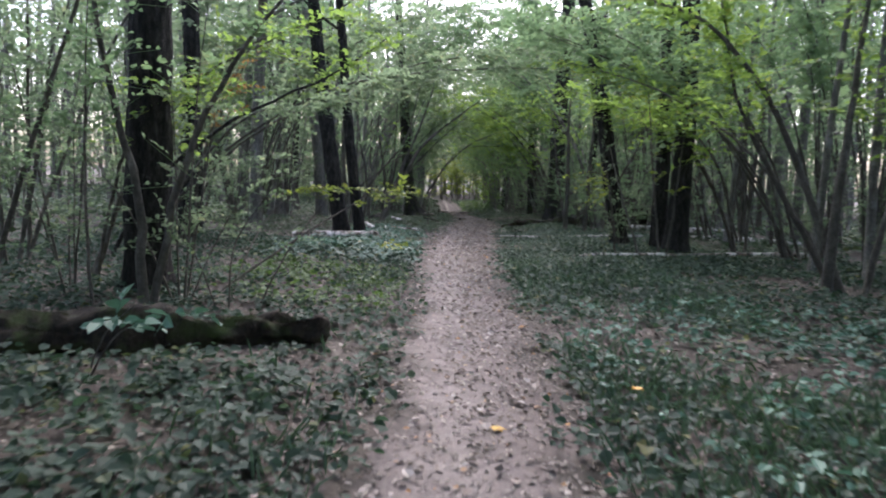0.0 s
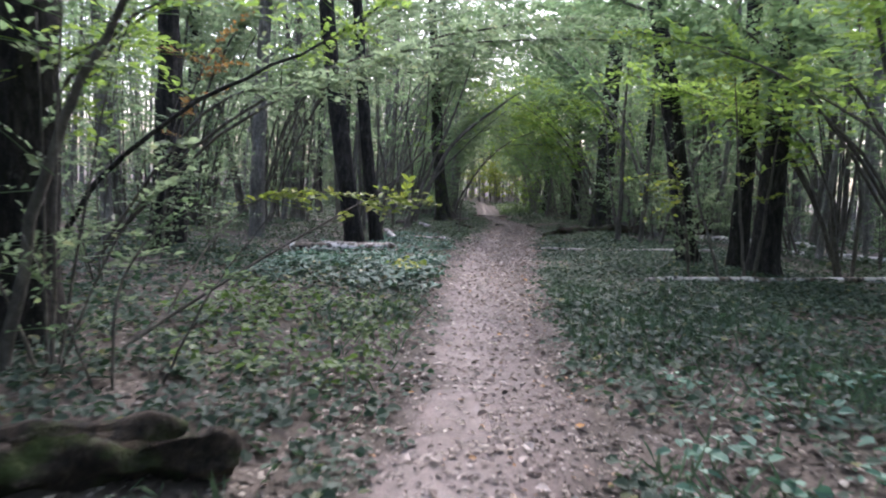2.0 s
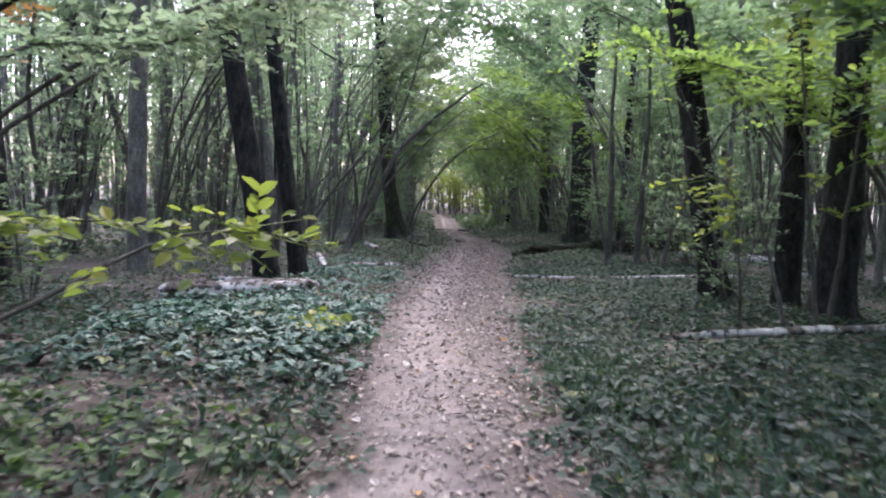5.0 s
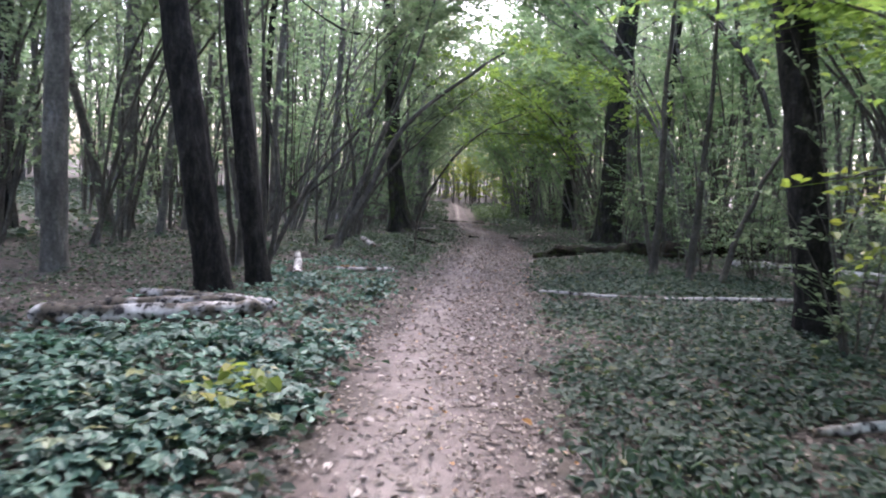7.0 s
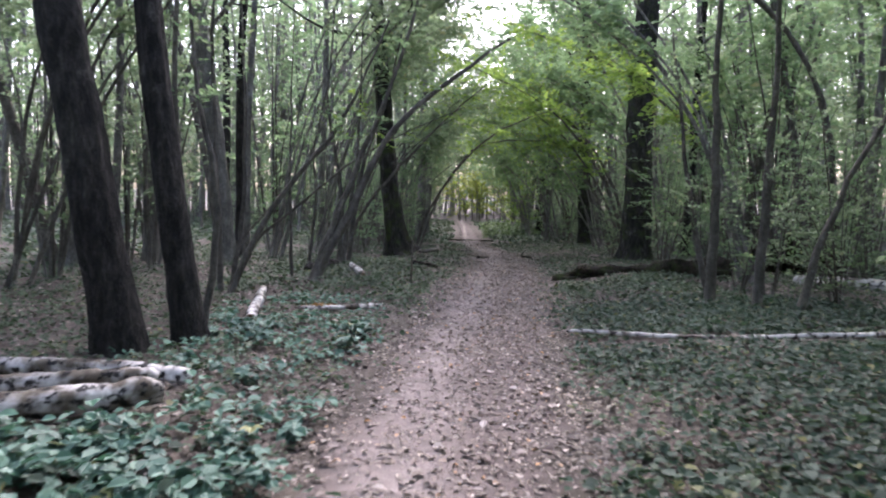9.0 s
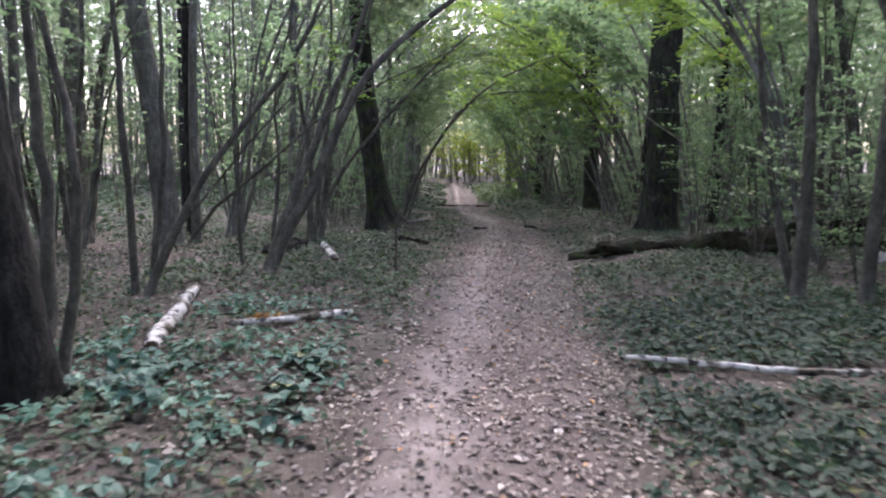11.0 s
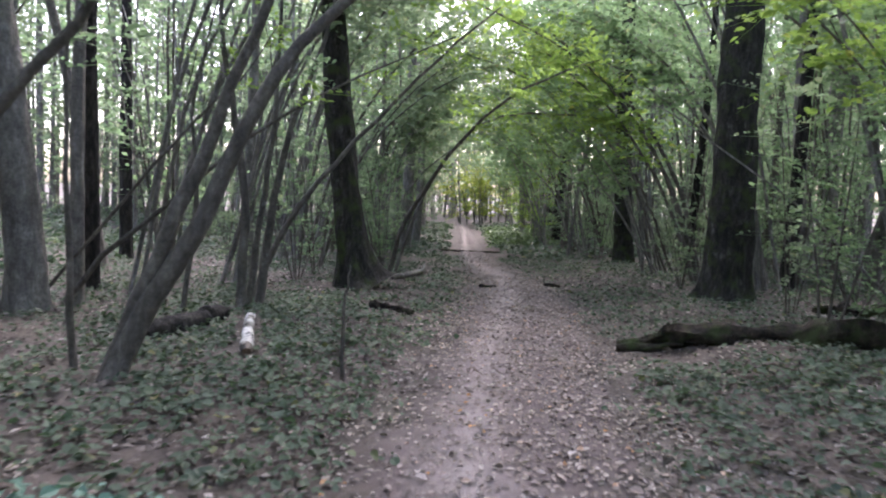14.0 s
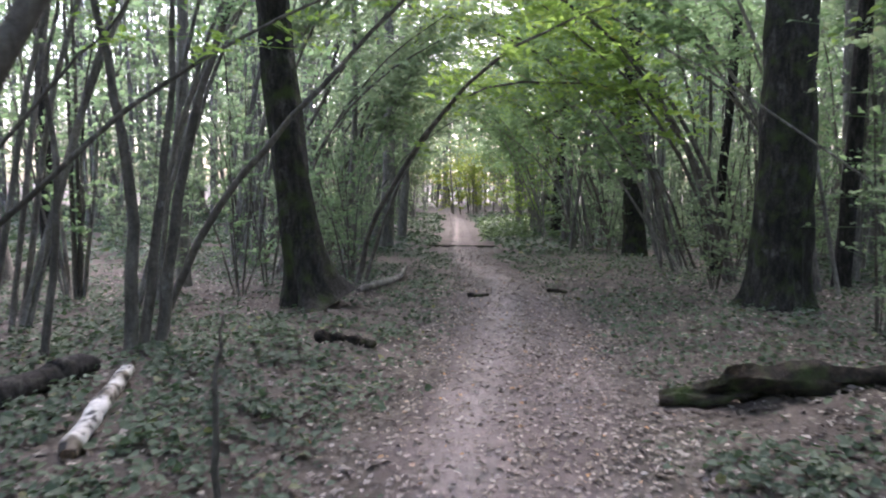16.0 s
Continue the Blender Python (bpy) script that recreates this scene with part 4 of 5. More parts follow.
# taller growth whose boughs meet over the path; near the start, unseen shade cover
for i, (y, side, reach, h) in enumerate([(13.3, 1, 3.4, 4.7), (19.3, 1, 3.6, 5.4), (20.5, -1, 3.6, 5.6), (31.5, 1, 3.8, 5.2), (33.5, -1, 3.2, 6.6), (36.5, 1, 4.4, 7.2),
                                        (39, -1, 3.4, 8.0), (43, 1, 2.6, 8.0), (46, -1, 2.0, 8.6), (50, 1, 1.0, 9.6), (55, -1, 0.8, 10.5), (28.5, -1, 3.0, 6.2), (-7, 1, 4.0, 7.0), (-4, -1, 4.0, 6.5), (-1, 1, 4.0, 7.0), (2.2, -1, 3.8, 6.5), (4.5, 1, 4.0, 6.2), (23.5, 1, 4.6, 6.6), (26.5, -1, 4.4, 7.4), (30, 1, 4.6, 8.4), (34, -1, 4.4, 9.4), (-2.5, -1, 4.6, 5.0), (0.8, 1, 4.6, 5.2), (0.5, -1, 4.6, 5.4), (3.2, -1, 4.2, 5.4)]):
    b = float(path_x(y)) + side * (rng.uniform(4.2, 5.0) if y > 23 else rng.uniform(6.2, 6.8))
    reach += 1.4 if y > 23 else 2.2
    st = []
    for q in range(5):
        e = b - side * reach * rng.uniform(0.5, 1.0)
        yy, hh = y + rng.normal(0, 1.0), h * rng.uniform(0.85, 1.1)
        st.append((0.032, [(b + rng.normal(0, 0.12), y + rng.normal(0, 0.12), 0), (b * 0.8 + e * 0.2 + rng.normal(0, 0.12), y * 0.7 + yy * 0.3, hh * 0.45), (b * 0.45 + e * 0.55 + rng.normal(0, 0.12), (y + yy) / 2, hh * 0.8), (e, yy, hh)]))
    # stems beyond y 23 take the paler bark, haze put into colour
    shrub(b, y, st, "tall slender tree with boughs meeting over the path; near the start unseen shade cover", "arching_tree", "tree", seed=450 + i, bark=M_BARK_GREY_HAZE if y > 23 else M_HAZEL, n_twigs=42, leaf_from=0.5, size=0.13, spread=1.5, k=14, tilt=0.7, leaf=M_LEAF if side > 0 else M_LEAF_PALE_LIT)

# leafy boughs that fill the tunnel from side to side
rng = np.random.default_rng(63)
for i, (y, side, top) in enumerate([(33.8, 1, 4.6), (36.4, -1, 4.9), (38.6, 1, 5.2), (41.0, -1, 5.2), (44.0, 1, 5.6), (47.5, -1, 5.8), (51.5, 1, 6.2)]):
    b = float(path_x(y)) + side * rng.uniform(3.4, 4.2)
    st = []
    for q in range(4):
        e, yy, hh = float(path_x(y)) - side * rng.uniform(-0.6, 2.2), y + rng.normal(0, 0.9), top * rng.uniform(0.8, 1.15)
        st.append((0.03, [(b + rng.normal(0, 0.12), y + rng.normal(0, 0.12), 0), (b * 0.8 + e * 0.2, y * 0.7 + yy * 0.3, hh * 0.5), (b * 0.45 + e * 0.55, (y + yy) / 2, hh * 0.85), (e, yy, hh)]))
    # lime and pale leaf colours brighten the tunnel in place of light
    shrub(b, y, st, "slender bush with leafy boughs across the path", "arching_bush", seed=530 + i, n_twigs=40, leaf_from=0.5, size=0.125, spread=1.3, k=13, tilt=0.5, leaf=M_LEAF_PALE_LIT if i % 2 else M_LEAF_LIME, bark=M_HAZEL, fine=False, rise=0.15)

# low full bushes along the far stretch; behind the start, unseen ones blocking light
rng = np.random.default_rng(57)
for i, (x, y, tone) in enumerate([(2.9, 45.5, M_LEAF_LIME), (-2.6, 48.5, M_LEAF_PALE_LIT), (2.6, 51.0, M_LEAF_LIME), (-2.4, 55.0, M_LEAF_PALE_LIT), (3.0, 57.5, M_LEAF_LIME), (-3.0, 61.0, M_LEAF_LIME), (4.2, 61.5, M_LEAF_PALE_LIT), (-3.4, 43.5, M_LEAF_PALE_LIT), (0.7, 61.5, M_LEAF_YELLOW), (1.0, 66.5, M_LEAF_LIME), (3.4, 64.5, M_LEAF_LIME), (6.0, 66.0, M_LEAF_PALE_LIT), (-4.8, 65.5, M_LEAF_LIME), (-7.2, 62.0, M_LEAF_PALE_LIT), (8.2, 62.5, M_LEAF_PALE_LIT), (-2.6, 68.0, M_LEAF_PALE_LIT),
                                  (-2.5, -9.5, M_LEAF), (1.2, -11.0, M_LEAF), (4.6, -8.5, M_LEAF), (-6.0, -7.5, M_LEAF), (8.2, -6.0, M_LEAF), (-9.0, -4.5, M_LEAF), (-0.6, -14.0, M_LEAF), (6.5, -13.0, M_LEAF), (-7.5, -13.0, M_LEAF)]):
    tall = rng.uniform(3.0, 4.6) if y > 0 else rng.uniform(5.0, 8.0)
    st = []
    for q in range(6):
        az, out = rng.uniform(0, 6.28), rng.uniform(0.5, 1.5)
        c, sn = math.cos(az) * out, math.sin(az) * out
        st.append((0.028, [(x + 0.1 * c, y + 0.1 * sn, 0), (x + 0.3 * c, y + 0.3 * sn, tall * 0.4), (x + 0.7 * c, y + 0.7 * sn, tall * 0.75), (x + 1.2 * c, y + 1.2 * sn, tall * rng.uniform(0.8, 1.1))]))
    shrub(x, y, st, "dense hazel bush in leaf down to the ground; behind the start an unseen light block", seed=500 + i, n_twigs=30, leaf_from=0.08, size=0.13, spread=1.3, k=13, tilt=0.6, leaf=tone, bark=M_BARK_GREY_HAZE, fine=False)

# the far wood, closing the view all round
# sunlight at the path's end is put into this bush's yellow-green leaf colour
shrub(0.9, 64.0, [(0.05, [(0.9 + 0.5 * q, 64 + 0.4 * (q % 2), 0), (0.7 + 0.6 * q, 64, 1.4), (0.2 + 0.8 * q, 63.8, 2.6 + 0.2 * q)]) for q in range(-3, 4)], "bush closing the end of the path, sunlight put into its yellow-green leaf colour", "sunlit_bush", seed=480,
      n_twigs=30, leaf_from=0.1, size=0.17, spread=1.3, tilt=0.9, leaf=M_LEAF_YELLOW)


def far_wood():
    rg = np.random.default_rng(5)
    n = 2700
    ang, dist = np.where(rg.uniform(0, 1, n) < 0.7, rg.normal(0, 0.42, n), rg.uniform(0, 6.28, n)), rg.uniform(38, 80, n)
    x, y = dist * np.sin(ang), 15 + dist * np.cos(ang)
    keep = ((abs(x - path_x(y)) > np.where(y > 54, 6.0, 3.5)) | (y > 67)) & ~((abs(x - 1.0) < 9) & (y > 56) & (y < 73))
    x, y = x[keep], y[keep]
    n = len(x)
    z = ground_z(x, y)
    H = np.where((abs(x - 1.2) < 4.5) & (y > 30), rg.uniform(7.5, 12.5, n), rg.uniform(12, 23, n))
    T = []
    for i in range(0, n, 3):
        T.append(tube([[x[i], y[i], z[i] - 0.1], [x[i] + rg.normal(0, 0.25), y[i], z[i] + H[i] / 2], [x[i] + rg.normal(0, 0.6), y[i], z[i] + H[i]]], np.array([1, 0.8, 0.3]) * rg.uniform(0.05, 0.16), 5, caps=False))
    part_t = quads("far_stems", *join(T), M_BARK_GREY_HAZE, True)
    k = 13
    P = np.repeat(np.stack([x, y, z], 1), k, 0)
    u = rg.uniform(0.02, 1.0, n * k) ** 0.62 * 1.05
    P[:, 2] += np.repeat(H, k) * u
    P[:, :2] += rg.normal(0, 1.4, (n * k, 2))
    D = np.stack([rg.normal(0, 1, n * k), rg.normal(0, 1, n * k), rg.normal(0, 0.3, n * k)], 1)
    # distance haze is put into the pale leaf colour
    part_l = quads("far_leaves", *sprays(P, D, 1.7, 6, 0.42, rg, tilt=1.0), M_LEAF_PALE_LIT)
    return part_t, part_l


ft, fl = far_wood()
tagged(new("far_stems", ft), "distant grey trunks of a closed wood", "woodland", kind="stuff")
tagged(new("far_foliage", fl), "distant pale green foliage of a closed wood", "woodland", kind="stuff")


# ---- fallen logs ----
def fallen(name, label, pts, r0, r1, mat, seed, lumps=0.08, sink=0.25, lift=0.0, ends=None, tip=0):
    """A log lying on the ground along pts (x, y)."""
    rg = np.random.default_rng(seed)
    p = spline([(a, b, 0) for a, b in pts], 40)
    rad = np.linspace(r0, r1, 40)
    rad[:2] *= [0.7, 0.9]
    if tip:
        rad[:tip] *= np.linspace(0.35, 1, tip) ** 0.7
        rad *= 1 + 0.14 * np.sin(np.linspace(0, 17, 40) + seed) * np.sin(np.linspace(0, 7, 40))
    rad[-2:] *= [0.9, 0.7]
    p[:, 2] = ground_z(p[:, 0], p[:, 1])
    p[:, 2] = np.polyval(np.polyfit(np.arange(40), p[:, 2], 1), np.arange(40)) + rad * (1 - sink) + lift
    c = p.mean(0)
    LOGS.extend((q[0], q[1]) for q in p)
    ob = thing(name, c, label, "log" if max(r0, r1) > 0.05 else "fallen branch")
    wood = part("wood", quads("wood", *tube(p - c + rg.normal(0, 0.004, p.shape), rad, 16, lumps * 0.5, rg, ridges=lumps * 1.1), mat, True), ob)
    if ends:
        for e, q in ((0, 1), (-1, -2)):
            d = unit(p[e] - p[q])
            part("cut_end", quads("cut_end", *tube([p[e] - c - d * 0.01, p[e] - c + d * 0.006], [rad[e] * 0.9] * 2, 12), ends), wood, "pale sawn end")
    return ob


fallen("mossy_log", "dark rotten log with moss lying beside the path", [(-3.6, 4.9), (-2.4, 5.25), (-1.5, 5.65), (-0.98, 5.95)], 0.15, 0.1, M_ROTTEN, 81, 0.3, 0.1)
fallen("mossy_log", "dark rotten log with moss behind another", [(-3.7, 5.35), (-2.6, 5.55), (-1.3, 6.1)], 0.11, 0.08, M_ROTTEN, 82, 0.3, 0.0)
fallen("birch_log", "long pale fallen birch with dark patches", [(2.42, 13.2), (4.0, 13.7), (6.0, 14.35), (7.6, 14.8)], 0.037, 0.056, M_BIRCH, 83, 0.08, 0.0, 0.02)
fallen("birch_pole", "thin white birch pole lying across the undergrowth", [(1.38, 18.85), (2.6, 18.3), (3.8, 18.25), (5.0, 18.2)], 0.019, 0.028, M_BIRCH, 84, 0.08, 0.0, 0.06)
fallen("birch_log", "thick pale fallen birch among bushes", [(5.8, 23.6), (6.9, 22.3), (8.3, 20.8)], 0.1, 0.12, M_BIRCH, 85)
fallen("birch_log", "pale fallen birch among bushes", [(6.4, 19.6), (7.5, 19.4), (9.2, 18.2)], 0.06, 0.08, M_BIRCH, 86)
fallen("mossy_log", "low dark rotten log with moss and litter", [(1.9, 25.02), (2.5, 24.88), (3.4, 24.84), (4.2, 24.66), (5.1, 24.62)], 0.085, 0.14, M_ROTTEN, 87, 0.45, 0.35, tip=12)
fallen("mossy_stump", "dark upturned rotten stump", [(5.9, 26.1), (6.5, 25.9), (7.2, 25.6)], 0.2, 0.3, M_ROTTEN, 88, 0.6, 0.2)
fallen("mossy_log", "small mossy log at the foot of a stout tree", [(5.0, 27.4), (5.6, 27.3), (6.4, 27.4)], 0.06, 0.08, M_ROTTEN, 101, 0.3)
fallen("birch_branch", "curved white birch branch lying in the litter", [(-1.63, 19.4), (-1.2, 19.75), (-0.76, 20.22)], 0.022, 0.036, M_BIRCH, 89, 0.05, 0.0, 0.03)
fallen("birch_log", "white birch log with a sawn end", [(-1.93, 18.7), (-2.2, 19.9), (-2.5, 21.1)], 0.065, 0.05, M_BIRCH, 90, 0.05, 0.1, ends=M_CUT)
fallen("birch_log", "short white birch log in herbs", [(-1.46, 23.3), (-1.7, 24.1), (-1.95, 24.95)], 0.055, 0.05, M_BIRCH, 91, 0.05, 0.1, ends=M_CUT)
fallen("sawn_log", "short brown log with a dark sawn end", [(-2.5, 23.75), (-2.35, 24.4), (-2.25, 25.0)], 0.1, 0.09, M_BARK, 92, 0.06, 0.2, ends=M_CUT)
fallen("birch_log", "birch log on a small pile", [(-3.05, 16.3), (-2.3, 16.38), (-1.58, 16.25)], 0.075, 0.07, M_BIRCH, 93, 0.06, 0.1, -0.02, ends=M_CUT)
fallen("birch_log", "birch log on a small pile", [(-3.2, 14.75), (-2.35, 15.1), (-1.5, 15.6)], 0.095, 0.08, M_BIRCH, 94, 0.06, 0.0, 0.04, ends=M_CUT)
fallen("birch_log", "birch log across a small pile", [(-2.95, 15.45), (-2.25, 15.8), (-1.7, 15.98)], 0.06, 0.055, M_BIRCH, 95, 0.06, 0.0, 0.05, ends=M_CUT)
fallen("fallen_branch", "crooked pale branch lying by a leaning tree", [(-0.95, 29.3), (-0.75, 30.4), (-0.62, 31.5), (-0.7, 33.5)], 0.05, 0.035, M_BARK_GREY_HAZE, 96, 0.08, 0.0, 0.05)
fallen("fallen_stick", "dark crooked stick lying across the path", [(-0.7, 41.2), (0.1, 41.0), (1.3, 41.1)], 0.035, 0.03, M_ROTTEN, 97, 0.1, 0.0)
fallen("fallen_stick", "short dark stick lying on the path", [(0.5, 30.2), (0.64, 30.15), (0.8, 30.3)], 0.03, 0.02, M_ROTTEN, 98, 0.1, 0.0, 0.03)
fallen("fallen_stick", "short dark stick lying on the path", [(1.7, 30.8), (1.85, 30.85), (2.0, 30.75)], 0.03, 0.02, M_ROTTEN, 99, 0.1, 0.0, 0.02)
fallen("mossy_root", "low mossy root breaking through the litter", [(-0.9, 26.4), (-0.65, 26.55), (-0.35, 26.5)], 0.05, 0.04, M_ROTTEN, 100, 0.2, 0.3)


# ---- undergrowth, litter and fallen leaves ----
def off_path(x, y, margin):
    return np.abs(x - path_x(y)) > path_w(y) * margin


def scattered(rg, count, x0, x1, y0, y1):
    return rg.uniform(x0, x1, count), rg.uniform(y0, y1, count)


def near_log(x, y, r=0.24):
    """Places at a log, or just before it."""
    q = np.array(LOGS)
    out = np.zeros(len(x), bool)
    for a, b in q:
        out |= ((x - a) ** 2 + np.where(y < b, (y - b) * 0.5, y - b) ** 2) < r * r
    return out


def patchy(x, y, f, seed):
    return 0.5 + 0.25 * (np.sin(f * x + seed) * np.sin(f * 1.13 * y + 2 * seed) + np.sin(f * 0.53 * (x + y) + 3 * seed)) * 1.0


def herbs(name, label, count, box, mat, size, tall, k, seed, margin=1.05, f=1.6, thr=0.35):
    rg = np.random.default_rng(seed)
    x, y = scattered(rg, count, *box)
    keep = ((size < 0.14) | (abs(x) > 6.6) | (y > 37)) & off_path(x, y, margin + rg.normal(0, 0.16, count)) & (patchy(x, y, f, seed) + rg.normal(0, 0.18, count) > thr)
    keep &= ~near_log(x, y, 0.14 if tall < 0.1 else 0.2) & ~((x > 1.1) & (y > 12) & (rg.uniform(0, 1, count) < 0.12))
    x, y = x[keep], y[keep]
    n = len(x)
    z = ground_z(x, y)
    a = rg.uniform(0, 6.28, (n, 1)) + np.arange(k)[None] * 2.4 + rg.normal(0, 0.4, (n, k))
    h = tall * rg.uniform(0.25, 1.1, (n, 1)) * rg.uniform(0.6, 1.05, (n, k))
    out = rg.uniform(0.01, 0.07, (n, k))
    D = np.stack([np.cos(a), np.sin(a), rg.normal(-0.05, 0.25, (n, k))], -1)
    P = np.stack([x[:, None] + np.cos(a) * out, y[:, None] + np.sin(a) * out, z[:, None] + h + 0.015], -1)
    N = np.array([0, 0, 1.0]) + rg.normal(0, 0.35, (n, k, 3))
    V = leaves(P.reshape(-1, 3), D.reshape(-1, 3), N.reshape(-1, 3), size * rg.uniform(0.5, 1.3, n * k), wide=0.7 if "bramble" in name else 0.95, fine=True)
    return tagged(new(name, quads(name, *V, mat)), label, "undergrowth", kind="stuff")
herbs("undergrowth", "low dark green herbs covering the woodland floor", 13000, (-7, 8, 1.0, 15), M_HERB_COOL, 0.07, 0.12, 5, 301, 0.95, thr=0.24)
herbs("undergrowth", "low dark green herbs covering the woodland floor", 26000, (-7, 8, 13, 38), M_HERB, 0.052, 0.07, 4, 302, 1.15, thr=0.3)
herbs("undergrowth", "low dark green herbs in front of a mossy log", 900, (-4.2, -0.9, 1.4, 4.7), M_HERB_COOL, 0.075, 0.18, 5, 315, 1.1, thr=0.1)
herbs("fresh_herbs", "patch of bright fresh green herbs", 460, (-2.7, -0.6, 7.2, 10.6), M_FRESH, 0.07, 0.18, 6, 306, 1.15, 1.0, 0.3)
herbs("bramble_patch", "small blue-green bramble leaves in a low patch", 420, (-3.0, -0.45, 12.6, 16.0), M_BRAMBLE, 0.08, 0.16, 6, 303, 1.05, 1.0, 0.1)
herbs("bramble_patch", "blue-green bramble leaves in a low patch", 420, (-2.4, -0.4, 16.3, 20.5), M_BRAMBLE, 0.07, 0.09, 5, 304, 1.3, 1.4, 0.35)
herbs("far_undergrowth", "low green herbs far into the wood", 36000, (-26, 26, -16, 62), M_HERB, 0.15, 0.2, 5, 305, 2.0, thr=0.25)
herbs("undergrowth", "low dark green herbs behind the start of the walk", 9000, (-8, 9, -14, 1.4), M_HERB_COOL, 0.075, 0.12, 5, 317, 0.95, thr=0.24)
herbs("undergrowth", "grey-green herbs among the litter", 1500, (-3.4, 0.2, 20.5, 27.5), M_HERB, 0.06, 0.07, 5, 307, 1.25, 1.4, 0.2)
herbs("undergrowth", "low dark green herbs among brown litter", 8500, (1.15, 5.5, 11, 21), M_HERB_COOL, 0.055, 0.09, 5, 314, 1.2, 1.3, 0.2)
herbs("undergrowth", "grey-green herbs among the litter", 700, (1.7, 4.0, 20.5, 24.0), M_HERB, 0.06, 0.1, 5, 308, 1.2, 1.4, 0.3)
herbs("yellow_herbs", "few herbs turned yellow at the path edge", 8, (-1.2, -0.8, 13.0, 13.6), M_LEAF_YELLOW, 0.1, 0.24, 6, 309, 0.5, 1.0, -1)
herbs("rusty_leaves", "small patch of rusty leaves in the litter", 14, (-1.6, -1.2, 19.6, 20.0), M_LEAF_RUST, 0.08, 0.05, 5, 310, 0.5, 1.0, -1)
herbs("bramble_patch", "blue-green bramble leaves among lower herbs", 500, (1.1, 5.5, 1.2, 8.0), M_BRAMBLE, 0.085, 0.16, 5, 313, 1.25, 1.1, 0.5)


M_BRAMBLE_LEAF, _n, _l, _p = material("bramble_leaf_single", 0.5)
_p.inputs["Specular IOR Level"].default_value = 0.3
_r = ramp(_n, [(0, (0.05, 0.105, 0.075)), (0.6, (0.085, 0.16, 0.117)), (0.93, (0.125, 0.21, 0.155)), (1, (0.18, 0.19, 0.06))])
_l.new(_n.new("ShaderNodeObjectInfo").outputs["Random"], _r.inputs[0])
_v = ramp(_n, [(0.35, (0.78, 0.8, 0.78)), (0.65, (1.12, 1.1, 1.08))])
_l.new(noise_node(_n, _l, 45, 3).outputs["Fac"], _v.inputs[0])
_l.new(mix_rgb(_n, _l, 1.0, _r.outputs[0], _v.outputs[0], "MULTIPLY"), _p.inputs["Base Color"])


def trifoliate(size, droop):
    """A leaf of three folded leaflets at the origin, pointing along x."""
    d = np.array([[1.0, 0, -droop], [0.35, 0.95, -droop * 0.6], [0.35, -0.95, -droop * 0.6]])
    return quads("leaf", *leaves(np.zeros((3, 3)), d, np.array([[0, 0, 1.0]] * 3), size * np.array([1, 0.82, 0.82]), wide=0.82, fold=0.1, fine=True), M_BRAMBLE_LEAF)


bramble_leaves = [trifoliate(z, d) for z, d in ((0.085, 0.05), (0.1, 0.2), (0.07, 0.0), (0.09, 0.35))]


def bramble(seed, count, reach):
    """A low bramble: arching canes from one root, each carrying leaves on short stalks."""
    rg = np.random.default_rng(seed)
    ob = thing("bramble", (0, 0, -40), "low bramble with broad blue-green leaves", "plant", "brambles beside the path")
    for c in range(3):
        az = rg.uniform(0, 6.28)
        out = np.array([math.cos(az), math.sin(az), 0]) * reach * rg.uniform(0.6, 1.1)
        p = spline([np.zeros(3), out * 0.35 + [0, 0, reach * 0.32], out + [0, 0, reach * rg.uniform(0.15, 0.4)]], 9)
        cane = part("cane", quads("cane", *tube(p, np.linspace(0.004, 0.002, 9), 5), M_HAZEL, True), ob)
        for q in range(count):
            u = p[int(rg.integers(3, 9))] + rg.normal(0, 0.025, 3)
            lf = part("leaf", bramble_leaves[int(rg.integers(4))], cane)
            lf.matrix_basis = pose(u[0], u[1], max(0.03, u[2] + rg.uniform(0.0, 0.05)), rg.normal(0, 14), rg.normal(0, 14), rg.uniform(0, 360))
    return ob


rng = np.random.default_rng(91)
kinds = [bramble(600 + q, 4, 0.2 + 0.03 * q) for q in range(4)]
spots = []
while len(spots) < 122:
    if len(spots) < 112:
        x, y = rng.uniform(-3.0, -0.5), rng.uniform(11.6, 15.6)
        if y > 14.3 + 0.5 * (x + 3.0):
            continue
    else:
        x, y = rng.uniform(-1.9, -0.6), rng.uniform(16.4, 19.0)
    if abs(x - float(path_x(y))) > float(path_w(y)) * 1.08 and min([math.hypot(x - a, y - b) for a, b in spots] + [9]) > 0.12:
        spots.append((x, y))
for q, (x, y) in enumerate(spots):
    m = pose(x, y, float(ground_z(x, y)) - 0.005, rng.normal(0, 4), rng.normal(0, 4), rng.uniform(0, 360))
    if q < 4:
        kinds[q].matrix_basis = m
    else:
        copy_thing(kinds[q % 4], m)


def grass(count, box, seed, label):
    rg = np.random.default_rng(seed)
    x, y = scattered(rg, count, *box)
    keep = off_path(x, y, 1.12) & (patchy(x, y, 1.7, seed) + rg.normal(0, 0.18, count) > 0.52)
    x, y = x[keep], y[keep]
    n = len(x)
    P = np.stack([x, y, ground_z(x, y)], 1)
    D = np.stack([rg.normal(0, 0.8, n), rg.normal(0, 0.8, n), np.full(n, 1.0)], 1)
    V = leaves(P, D, rg.normal(0, 1, (n, 3)), rg.uniform(0.08, 0.22, n), wide=0.045, fold=0.06, fine=True)
    return tagged(new("grass", quads("grass", *V, M_GRASS)), label, "grass", kind="stuff")


grass(11000, (0.8, 3.4, 3, 13), 311, "thin dark green woodland grass along the path")
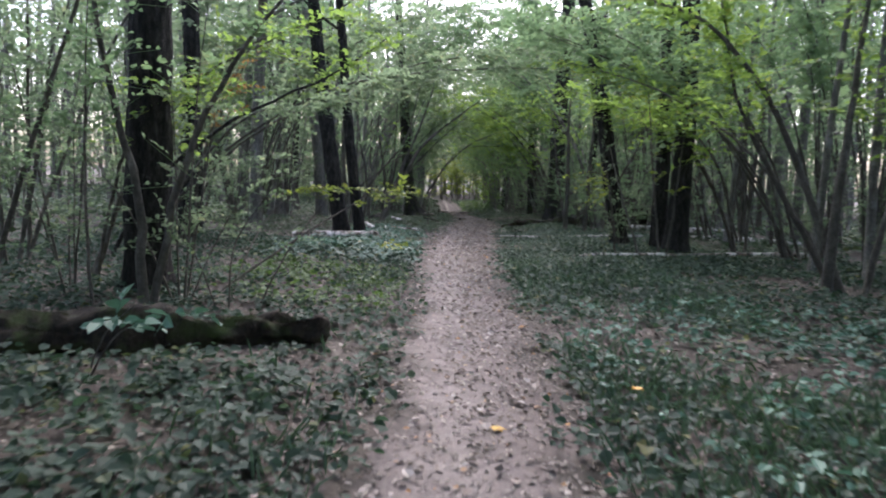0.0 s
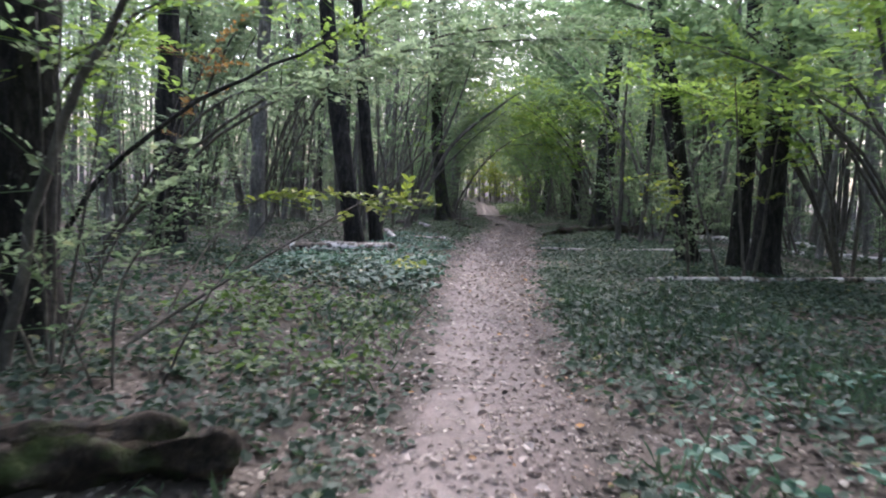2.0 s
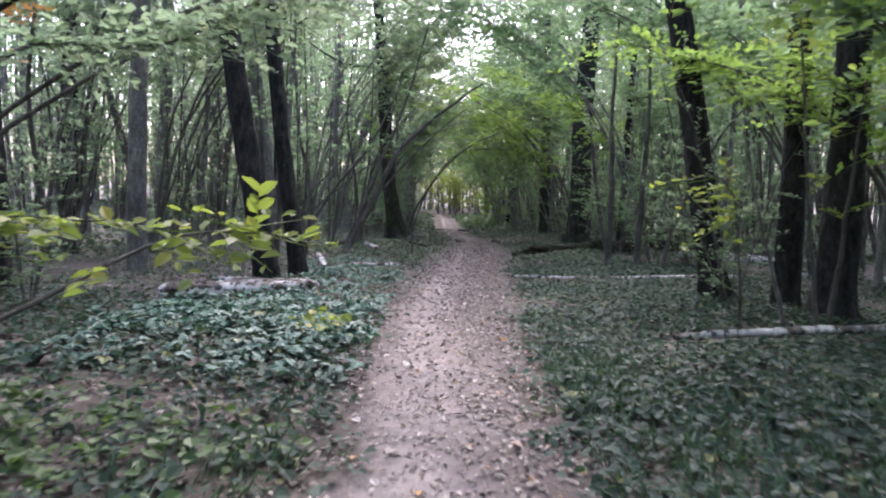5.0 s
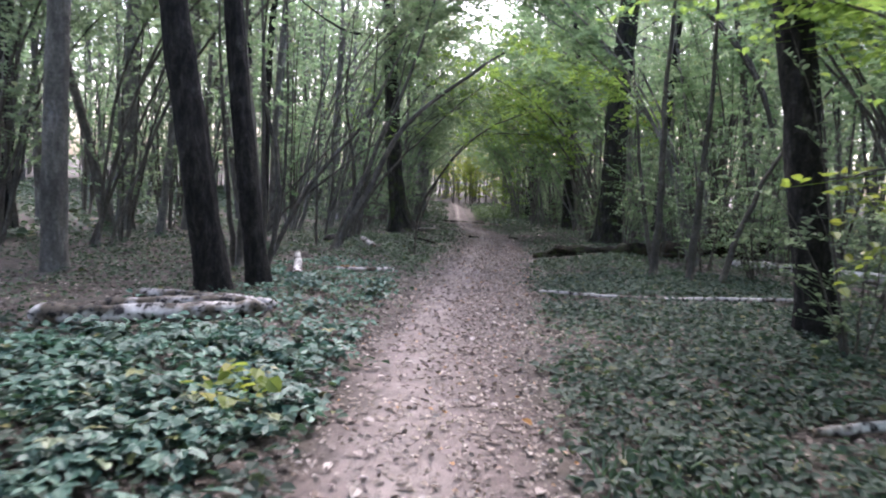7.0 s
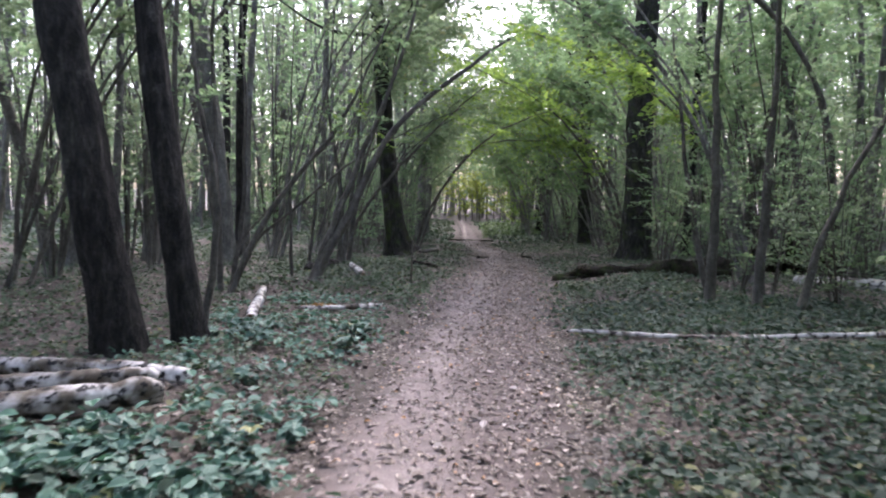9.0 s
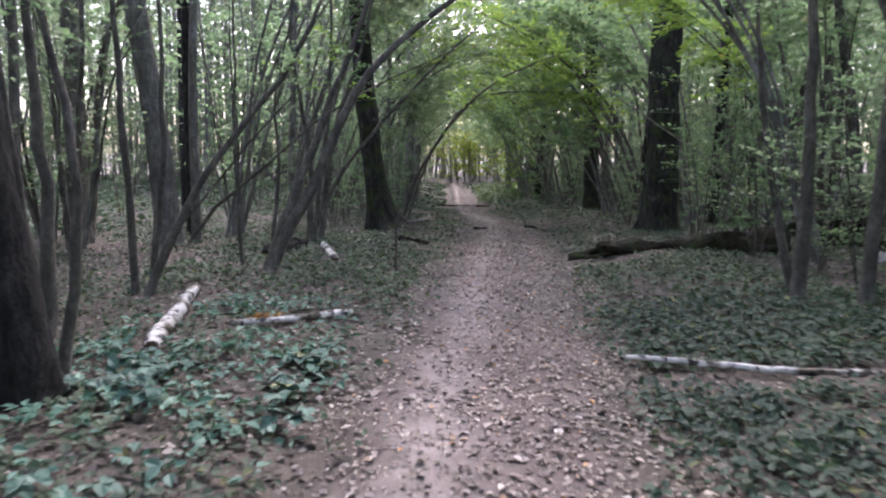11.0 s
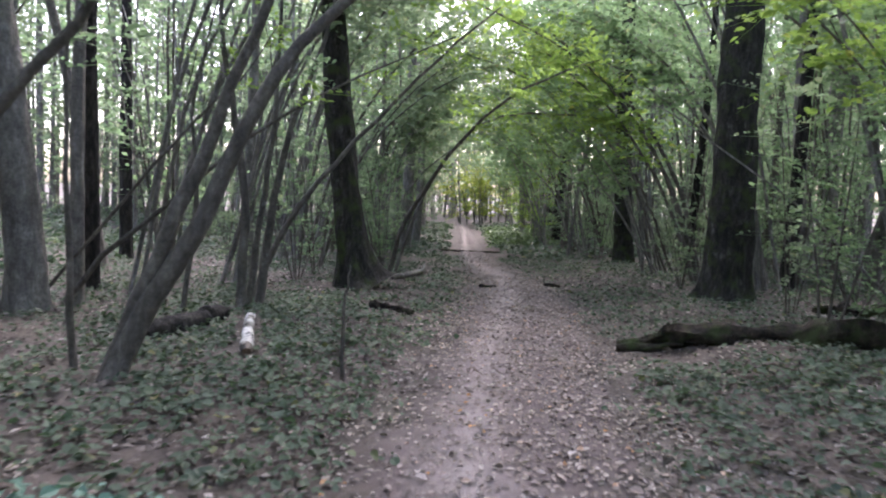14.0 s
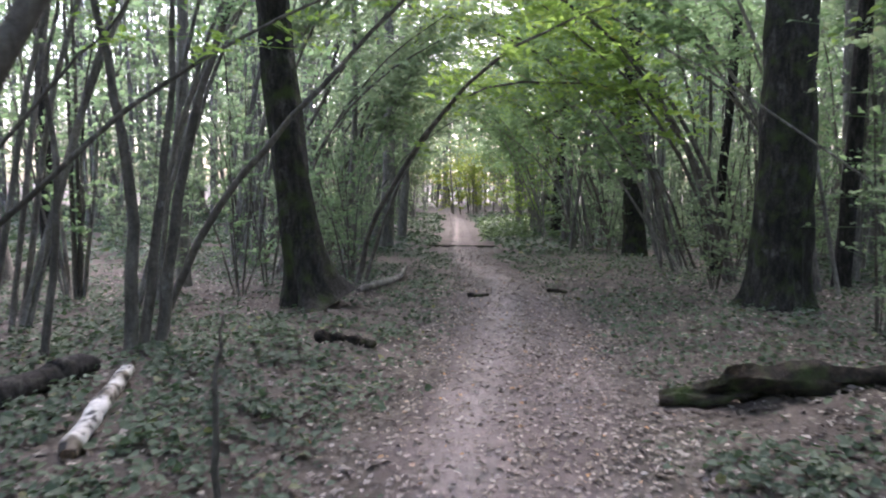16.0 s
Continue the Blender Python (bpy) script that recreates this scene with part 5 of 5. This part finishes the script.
grass(2200, (-1.4, -0.2, 1, 12), 312, "thin dark green woodland grass along the path")
herbs("fresh_herbs", "low fresh green herbs at the far bend of the path", 700, (0.9, 3.6, 43, 56), M_FRESH, 0.12, 0.3, 6, 316, 1.15, 1.0, 0.1)


def litter(name, label, count, box, mat, size, seed, on_path, lane=0.0, curl=0.22):
    rg = np.random.default_rng(seed)
    x, y = scattered(rg, count, *box)
    u = np.abs(x - path_x(y) - lane * path_w(y)) / path_w(y)
    if on_path:
        keep = u + rg.normal(0, 0.2, count) < 1.2 - abs(lane) * 0.7
    else:
        keep = u + rg.normal(0, 0.12, count) > 0.95
    x, y = x[keep], y[keep]
    n = len(x)
    z = path_z(x, y) + rg.uniform(0.002, 0.012, n)
    a = rg.uniform(0, 6.28, n)
    D = np.stack([np.cos(a), np.sin(a), rg.normal(0, 0.16, n)], 1)
    V = leaves(np.stack([x, y, z], 1), D, np.array([0, 0, 1.0]) + rg.normal(0, curl, (n, 3)), size * rg.uniform(0.5, 1.3, n), wide=0.7, fold=0.12, fine=on_path)
    return tagged(new(name, quads(name, *V, mat)), label, "leaf litter", kind="stuff")
litter("path_litter", "small pale dry leaves strewn over the path", 26000, (-1.2, 2.8, 1, 32), M_LITTER, 0.042, 321, True)
litter("path_litter", "brown dry leaves on the widening path", 11000, (-0.6, 3.0, 15, 40), M_LITTER, 0.042, 322, True)
litter("floor_litter", "brown dead leaves covering the woodland floor", 150000, (-5.5, 6.5, 1, 33), M_LITTER_DARK, 0.06, 323, False)
litter("path_litter", "curled dry leaves thick along one half of the path", 24000, (-0.6, 3.0, 1, 28), M_LITTER, 0.04, 325, True, 0.55, 0.4)
litter("floor_litter", "brown dead leaves thick beside the path", 9000, (0.8, 4.6, 12, 30), M_LITTER_DARK, 0.045, 324, False)


def fallen_leaf(x, y, size, yaw, label):
    rg = np.random.default_rng(int(x * 100) + 999)
    P, D = np.zeros((5, 3)), np.stack([np.cos(np.linspace(-1.9, 1.9, 5)), np.sin(np.linspace(-1.9, 1.9, 5)), np.full(5, 0.12)], 1)
    V = leaves(P, D, np.array([[0, 0, 1.0]] * 5), size * np.array([0.5, 0.75, 1, 0.75, 0.5]) * 0.6, wide=0.8, fold=0.1, fine=True)
    ob = tagged(new("fallen_leaf", quads("fallen_leaf", *V, M_YELLOW_FALLEN)), label, "leaf")
    ob.matrix_basis = pose(x, y, float(path_z(x, y)) + 0.01, 0, 8, yaw)
    return ob


fallen_leaf(0.32, 3.95, 0.13, 20, "bright yellow-orange fallen leaf on the path")
fallen_leaf(1.32, 4.66, 0.14, 80, "bright yellow-orange fallen leaf in the herbs").location.z += 0.1

# single dry leaves on the stretch of path that is passed nearest
rng = np.random.default_rng(77)
leaf_shapes = []
for q in range(5):
    D = np.array([[1.0, 0, 0.05 * q]])
    leaf_shapes.append(quads("dry_leaf", *leaves(np.array([[-0.03, 0, 0.004]]), D, np.array([[0.1 * q - 0.2, 0.15, 1.0]]), [0.055 + 0.006 * q], wide=0.6 + 0.06 * q, fold=0.14, fine=True), M_LITTER_PIECE))
for q in range(300):
    y = rng.uniform(2.2, 22.0)
    x = float(path_x(y)) + rng.uniform(-1, 1) * float(path_w(y)) * 0.95
    ob = part("dry_leaf", leaf_shapes[q % 5], path)
    ob.matrix_basis = pose(x, y, float(path_z(x, y)) + 0.006, rng.normal(0, 8), rng.normal(0, 8), rng.uniform(0, 360))
